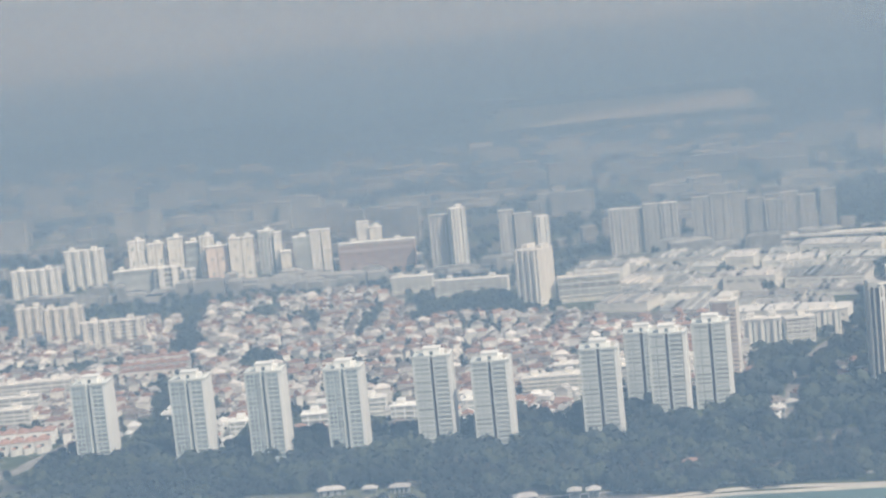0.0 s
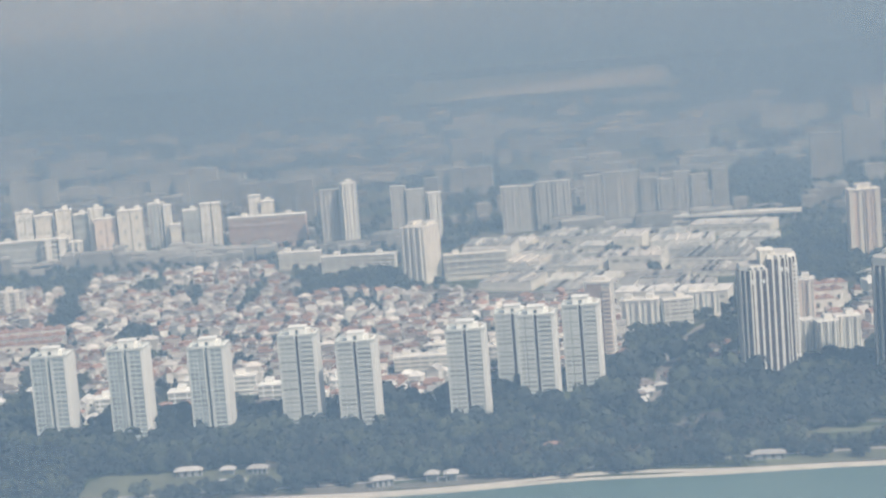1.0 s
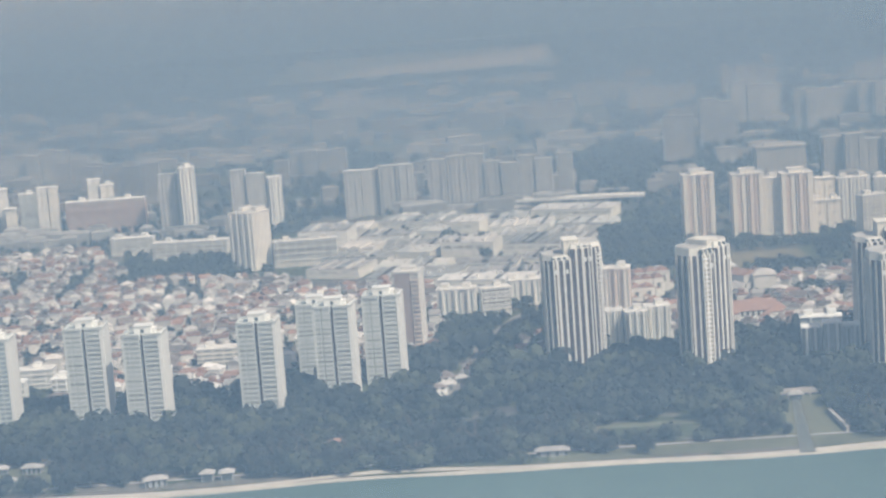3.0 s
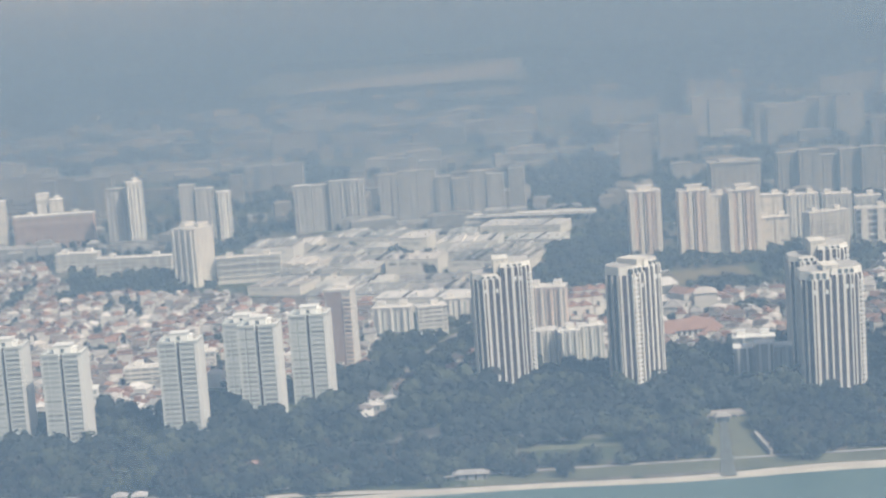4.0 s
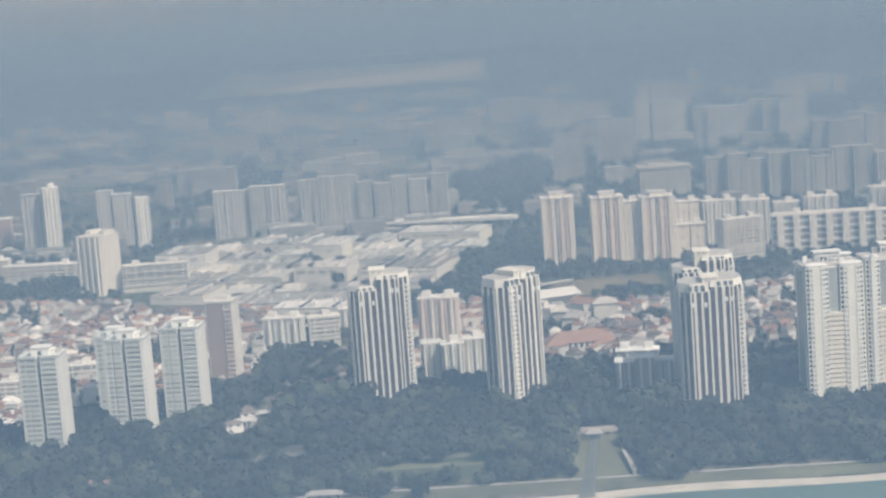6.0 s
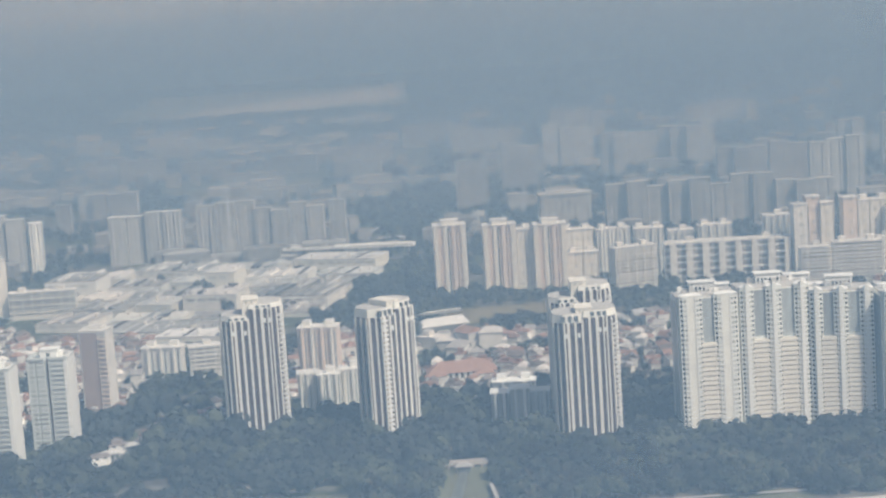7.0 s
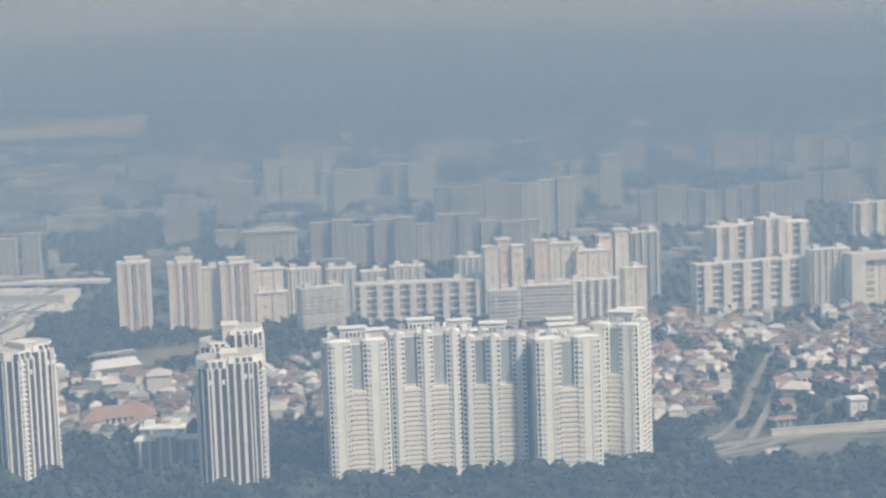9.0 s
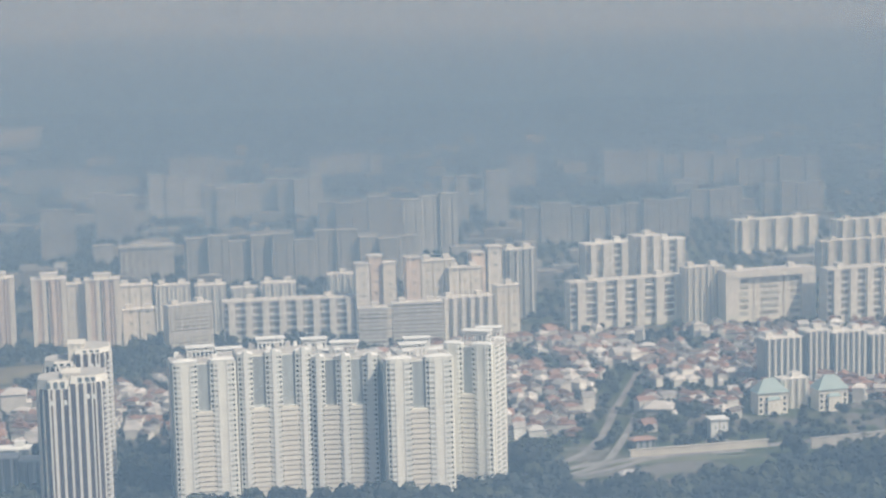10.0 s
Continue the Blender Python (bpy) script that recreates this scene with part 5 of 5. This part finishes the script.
M_TILE_MANY = mat("terracotta_roofs_mixed", (0.31, 0.20, 0.158), 0.85, 0.2, 0.3, 3.0, island=0.3)
M_BROWN_MANY = mat("brown_roofs_mixed", (0.20, 0.178, 0.165), 0.85, 0.2, 0.3, 3.0, island=0.3)
M_GREY_MANY = mat("grey_roofs_mixed", (0.46, 0.455, 0.44), 0.6, 0.12, 0.2, 2.0, island=0.25)
M_WHITE_MANY = mat("white_roofs_mixed", (0.74, 0.73, 0.70), 0.7, 0.12, 0.2, 2.0, island=0.15)
tagged(new("house_rows", g.mesh("house_rows", M_WALL_MANY, M_TILE_MANY, M_BROWN_MANY, M_GREY_MANY, M_WHITE_MANY)), "rows of small tiled houses farther inland", "houses", kind="stuff")


# ---------------------------------------------------------------- low town far inland
rnd = random.Random(77)
g = Geo()
for k in range(3600):
    y = 1850 + 1550 * rnd.random() ** 1.5
    x = 170 + (y / 2000) * rnd.uniform(-980, 1250)
    if noise.noise((x / 260, y / 150, 12.0)) < -0.12 or not free(x, y, 10) or (140 < x < 330 and 2040 < y < 2260) or (x > 190 and y < 1880 and x < 420) or (x > 200 and rnd.random() < 0.72):
        continue
    w, d, h, u = rnd.uniform(8, 46), rnd.uniform(8, 18), rnd.choice((5, 6, 7, 9, 12, 16)), radians(rnd.choice((0, 0, 8, -8, 15, 90)))
    o = [(x + px * math.cos(u) - py * math.sin(u), y + px * math.sin(u) + py * math.cos(u)) for px, py in ((-w / 2, -d / 2), (w / 2, -d / 2), (w / 2, d / 2), (-w / 2, d / 2))]
    g.prism(o, 0, h)
    if h > 6:
        g.prism(o, h, h + 1.6, shrink=0.55, cx=x, cy=y)
# colour lowered to give the low contrast of buildings in haze
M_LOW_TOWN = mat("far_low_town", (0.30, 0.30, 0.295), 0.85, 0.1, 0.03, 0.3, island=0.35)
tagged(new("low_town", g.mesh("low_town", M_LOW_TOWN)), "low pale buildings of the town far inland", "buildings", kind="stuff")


# ---------------------------------------------------------------- trees
def crown_cloud(seed, leaves, size):
    """Leaf clumps as small tilted quads on uneven lobes; a crown about 1 across and 0.75 high, from z = 0."""
    r = np.random.RandomState(seed)
    lobes = np.concatenate([r.uniform(-0.29, 0.29, (6, 2)), r.uniform(0.20, 0.50, (6, 1))], 1)
    rad = r.uniform(0.17, 0.30, 6)
    k = r.randint(0, 6, leaves)
    way = r.normal(size=(leaves, 3))
    way[:, 2] = np.abs(way[:, 2]) * 0.9 - 0.25
    way /= np.linalg.norm(way, axis=1)[:, None]
    c = lobes[k] + way * (rad[k] * r.uniform(0.75, 1.12, leaves))[:, None]
    n = way + r.normal(scale=0.16, size=(leaves, 3))
    n /= np.linalg.norm(n, axis=1)[:, None]
    a = np.cross(n, r.normal(size=(leaves, 3)))
    a /= np.linalg.norm(a, axis=1)[:, None]
    b = np.cross(n, a)
    s = (size * r.uniform(0.6, 1.3, leaves))[:, None]
    return np.stack([c + a * s, c + b * s * 0.8, c - a * s * 0.9, c - b * s], 1)


def trunk_geo(seed):
    r = random.Random(seed)
    g = Geo()

    def limb(p, q, a, b):
        ring = [(math.cos(u), math.sin(u)) for u in (0, 1.257, 2.513, 3.77, 5.027)]
        n = len(g.v)
        g.v += [(p[0] + a * c, p[1] + a * s, p[2]) for c, s in ring] + [(q[0] + b * c, q[1] + b * s, q[2]) for c, s in ring]
        g.f += [(n + i, n + (i + 1) % 5, n + 5 + (i + 1) % 5, n + 5 + i) for i in range(5)]
        g.m += [0] * 5

    limb((0, 0, 0), (0.02, 0.01, 0.42), 0.045, 0.03)
    for k in range(4):
        u = k * 1.57 + r.random()
        limb((0.02, 0.01, 0.36), (0.25 * math.cos(u), 0.25 * math.sin(u), r.uniform(0.55, 0.8)), 0.024, 0.01)
    return g


TREES = []
for k in range(6):
    co = crown_cloud(40 + k, 250, 0.085)
    me = big_mesh("tree_crown", co.reshape(-1, 3), len(co), 4, M_LEAF)
    pale = big_mesh("tree_crown", co.reshape(-1, 3), len(co), 4, M_LEAF_LIGHT)
    TREES.append((me, trunk_geo(60 + k).mesh("tree_trunk", M_BARK), pale))


LANES = (((66, 1172), (82, 1268), (94, 1327), (129, 1420)), ((560, 1170), (590, 1196), (606, 1216), (624, 1252), (650, 1322), (690, 1420)), ((584, 1166), (611, 1190), (622, 1214), (640, 1256), (660, 1306)), ((-432, 1130), (-408, 1170), (-402, 1198), (-390, 1246)))


def on_lane(x, y):
    """Within a few metres of the two open roads."""
    for line in LANES:
        for (x0, y0), (x1, y1) in zip(line, line[1:]):
            if y0 - 5 < y < y1 + 5 and abs(x - x0 - (x1 - x0) * (y - y0) / (y1 - y0)) < (6 if 0 < x < 200 else 3.6):
                return True
    return False


def wooded(x, y):
    """Chance of a tree: parkland, green slopes, street trees and woods."""
    if y < 1014 or open_ground(x, y) or on_lane(x, y):
        return 0.0
    if 120 < x < 420 and y < 1034:
        return 0.2
    edge = 1200 if x < 574 else 1114 if x < 660 else min(1160, 1116 + (x - 660) * 0.7)
    if x > 560 and y < edge:
        return 0.97
    if x > 574 and y < 1190:
        return 0.05
    if x < -384 and y > 1085 and y < 1240:
        return 0.22
    if y < 1150:
        return 0.97 if noise.noise((x / 38, y / 24, 9.0)) < 0.42 else 0.25
    if 40 < x < 142 and y < 1432 and not (x < 60 and y > 1330):
        return 0.9
    if 128 + (y - 1430) * 0.28 < x < 262 and 1400 < y < 1860 and not (x > 230 and y < 1520):
        return 0.93
    if -330 < x < 40 and y < 1205:
        return 0.75
    if x < -322 and y < 1235 or -336 < x < -306 and 1180 < y < 1330:
        return 0.85
    if abs(x + 332 + (y - 1250) * 0.18) < 13 and y < 1870:
        return 0.8
    if 560 < x < 720 and y < 1285:
        return 0.72
    if 140 < x < 410 and y < 1270:
        return 0.8
    if 230 < x < 420 and 1574 < y < 1606:
        return 0.97
    if 230 < x < 700 and 1500 < y < 1620:
        return 0.62
    if -80 < x < 132 + (y - 1478) * 0.27 and 1500 < y < 1850:
        return 0.04
    if grove(x, y):
        return 0.95
    if in_houses(x, y):
        return 0.82
    if 150 < x < 320 and 2050 < y < 2250:
        return 0.98
    if y > 1850:
        return 0.85 if x > 200 else 0.7 if noise.noise((x / 160, y / 110, 4.0)) > 0.12 else 0.14
    return 0.42


def pale_tree(x, y, s):
    return noise.noise((x / 46, y / 24, 5.0)) + 0.2 * math.sin(s * 40) > 0.06


rnd = random.Random(33)
trees = []
for j in range(138):
    y = 1012 + j * 8.4 * (1 + j * 0.0009)
    half = 640 + (y - 1000) * 0.55
    step = 8.8 * (1 + max(0, y - 1300) / 1800)
    for i in range(int(2 * half / step)):
        x = 170 - half + i * step + rnd.uniform(-3, 3)
        yy = y + rnd.uniform(-3, 3)
        if rnd.random() > wooded(x, yy):
            continue
        s = rnd.choice((rnd.uniform(9, 13), rnd.uniform(12, 21))) if yy < 1300 else rnd.uniform(7.5, 13.5)
        if x > 560 and yy > 1186 or x < -384 and yy < 1240:
            s = rnd.uniform(5, 9.5)
        if in_houses(x, yy) and yy > 1200:
            s = rnd.uniform(7.0, 12.0) if grove(x, yy) else rnd.uniform(4.5, 8.5)
        if not free(x, yy, s * 0.16 if s > 9 else 0.2):
            continue
        trees.append((x, yy, s, rnd.uniform(0, 360), rnd.randrange(6), rnd.uniform(0.85, 1.15)))
order = sorted(range(len(trees)), key=lambda k: trees[k][1] + (0 if -150 < trees[k][0] < 480 else 300))
chosen = set(order[:280])
for k in order[:280]:
    x, y, s, turn, v, q = trees[k]
    t = thing("tree", x, y, 0, turn, "broad dark green rain tree in the coast park", "tree", "trees of the coast park")
    part("trunk", TREES[v][1], t, size=(s, s, s * q))
    part("crown", TREES[v][2 if pale_tree(x, y, s) else 0], t, size=(s, s, s * q))
near_crowns = [crown_cloud(70 + k, 180, 0.098) for k in range(6)]
low = [crown_cloud(80 + k, 100, 0.135) for k in range(6)]
tiny = [crown_cloud(90 + k, 45, 0.16) for k in range(6)]
cloud, light = [], []
for k, (x, y, s, turn, v, q) in enumerate(trees):
    if k in chosen:
        continue
    f = (near_crowns if y < 1165 else low if y < 1700 else tiny)[v]
    u = radians(turn)
    rot = np.array([[math.cos(u), -math.sin(u), 0], [math.sin(u), math.cos(u), 0], [0, 0, 1]])
    (light if pale_tree(x, y, s) else cloud).append((f @ rot.T) * np.array([s, s, s * q]) + np.array([x, y, 0.0]))
for some, material, words in ((cloud, M_LEAF, "dense dark green tree canopy across the town"), (light, M_LEAF_LIGHT, "paler olive green trees scattered through the town")):
    some = np.concatenate(some)
    tagged(new("woodland", big_mesh("woodland", some.reshape(-1, 3), len(some), 4, material)), words, "trees", kind="stuff")

# far woods: uneven clumps on the ground beyond the town
rnd = random.Random(91)
clumps = [crown_cloud(120 + k, 26, 0.2) for k in range(6)]
far_wood = []
for j in range(90):
    y = 2310 + j * 24
    half = 260 + y * 0.34
    for i in range(int(2 * half / 24)):
        x = 180 + y * 0.03 - half + i * 24 + rnd.uniform(-9, 9)
        yy = y + rnd.uniform(-9, 9)
        dense = 0.85 if yy > 2900 or x > 260 else 0.35
        if -300 < x < 230 and 3560 < yy < 4200 or noise.noise((x / 210, yy / 260, 14.0)) > dense - 0.35 or not free(x, yy, 6):
            continue
        s = rnd.uniform(14, 30)
        u = rnd.uniform(0, 6.28)
        rot = np.array([[math.cos(u), -math.sin(u), 0], [math.sin(u), math.cos(u), 0], [0, 0, 1]])
        far_wood.append((clumps[rnd.randrange(6)] @ rot.T) * np.array([s, s, rnd.uniform(9, 14)]) + np.array([x, yy, 0.0]))
far_wood = np.concatenate(far_wood)
tagged(new("far_woods", big_mesh("far_woods", far_wood.reshape(-1, 3), len(far_wood), 4, M_LEAF)), "dark woods far inland under blue haze", "trees", kind="stuff")
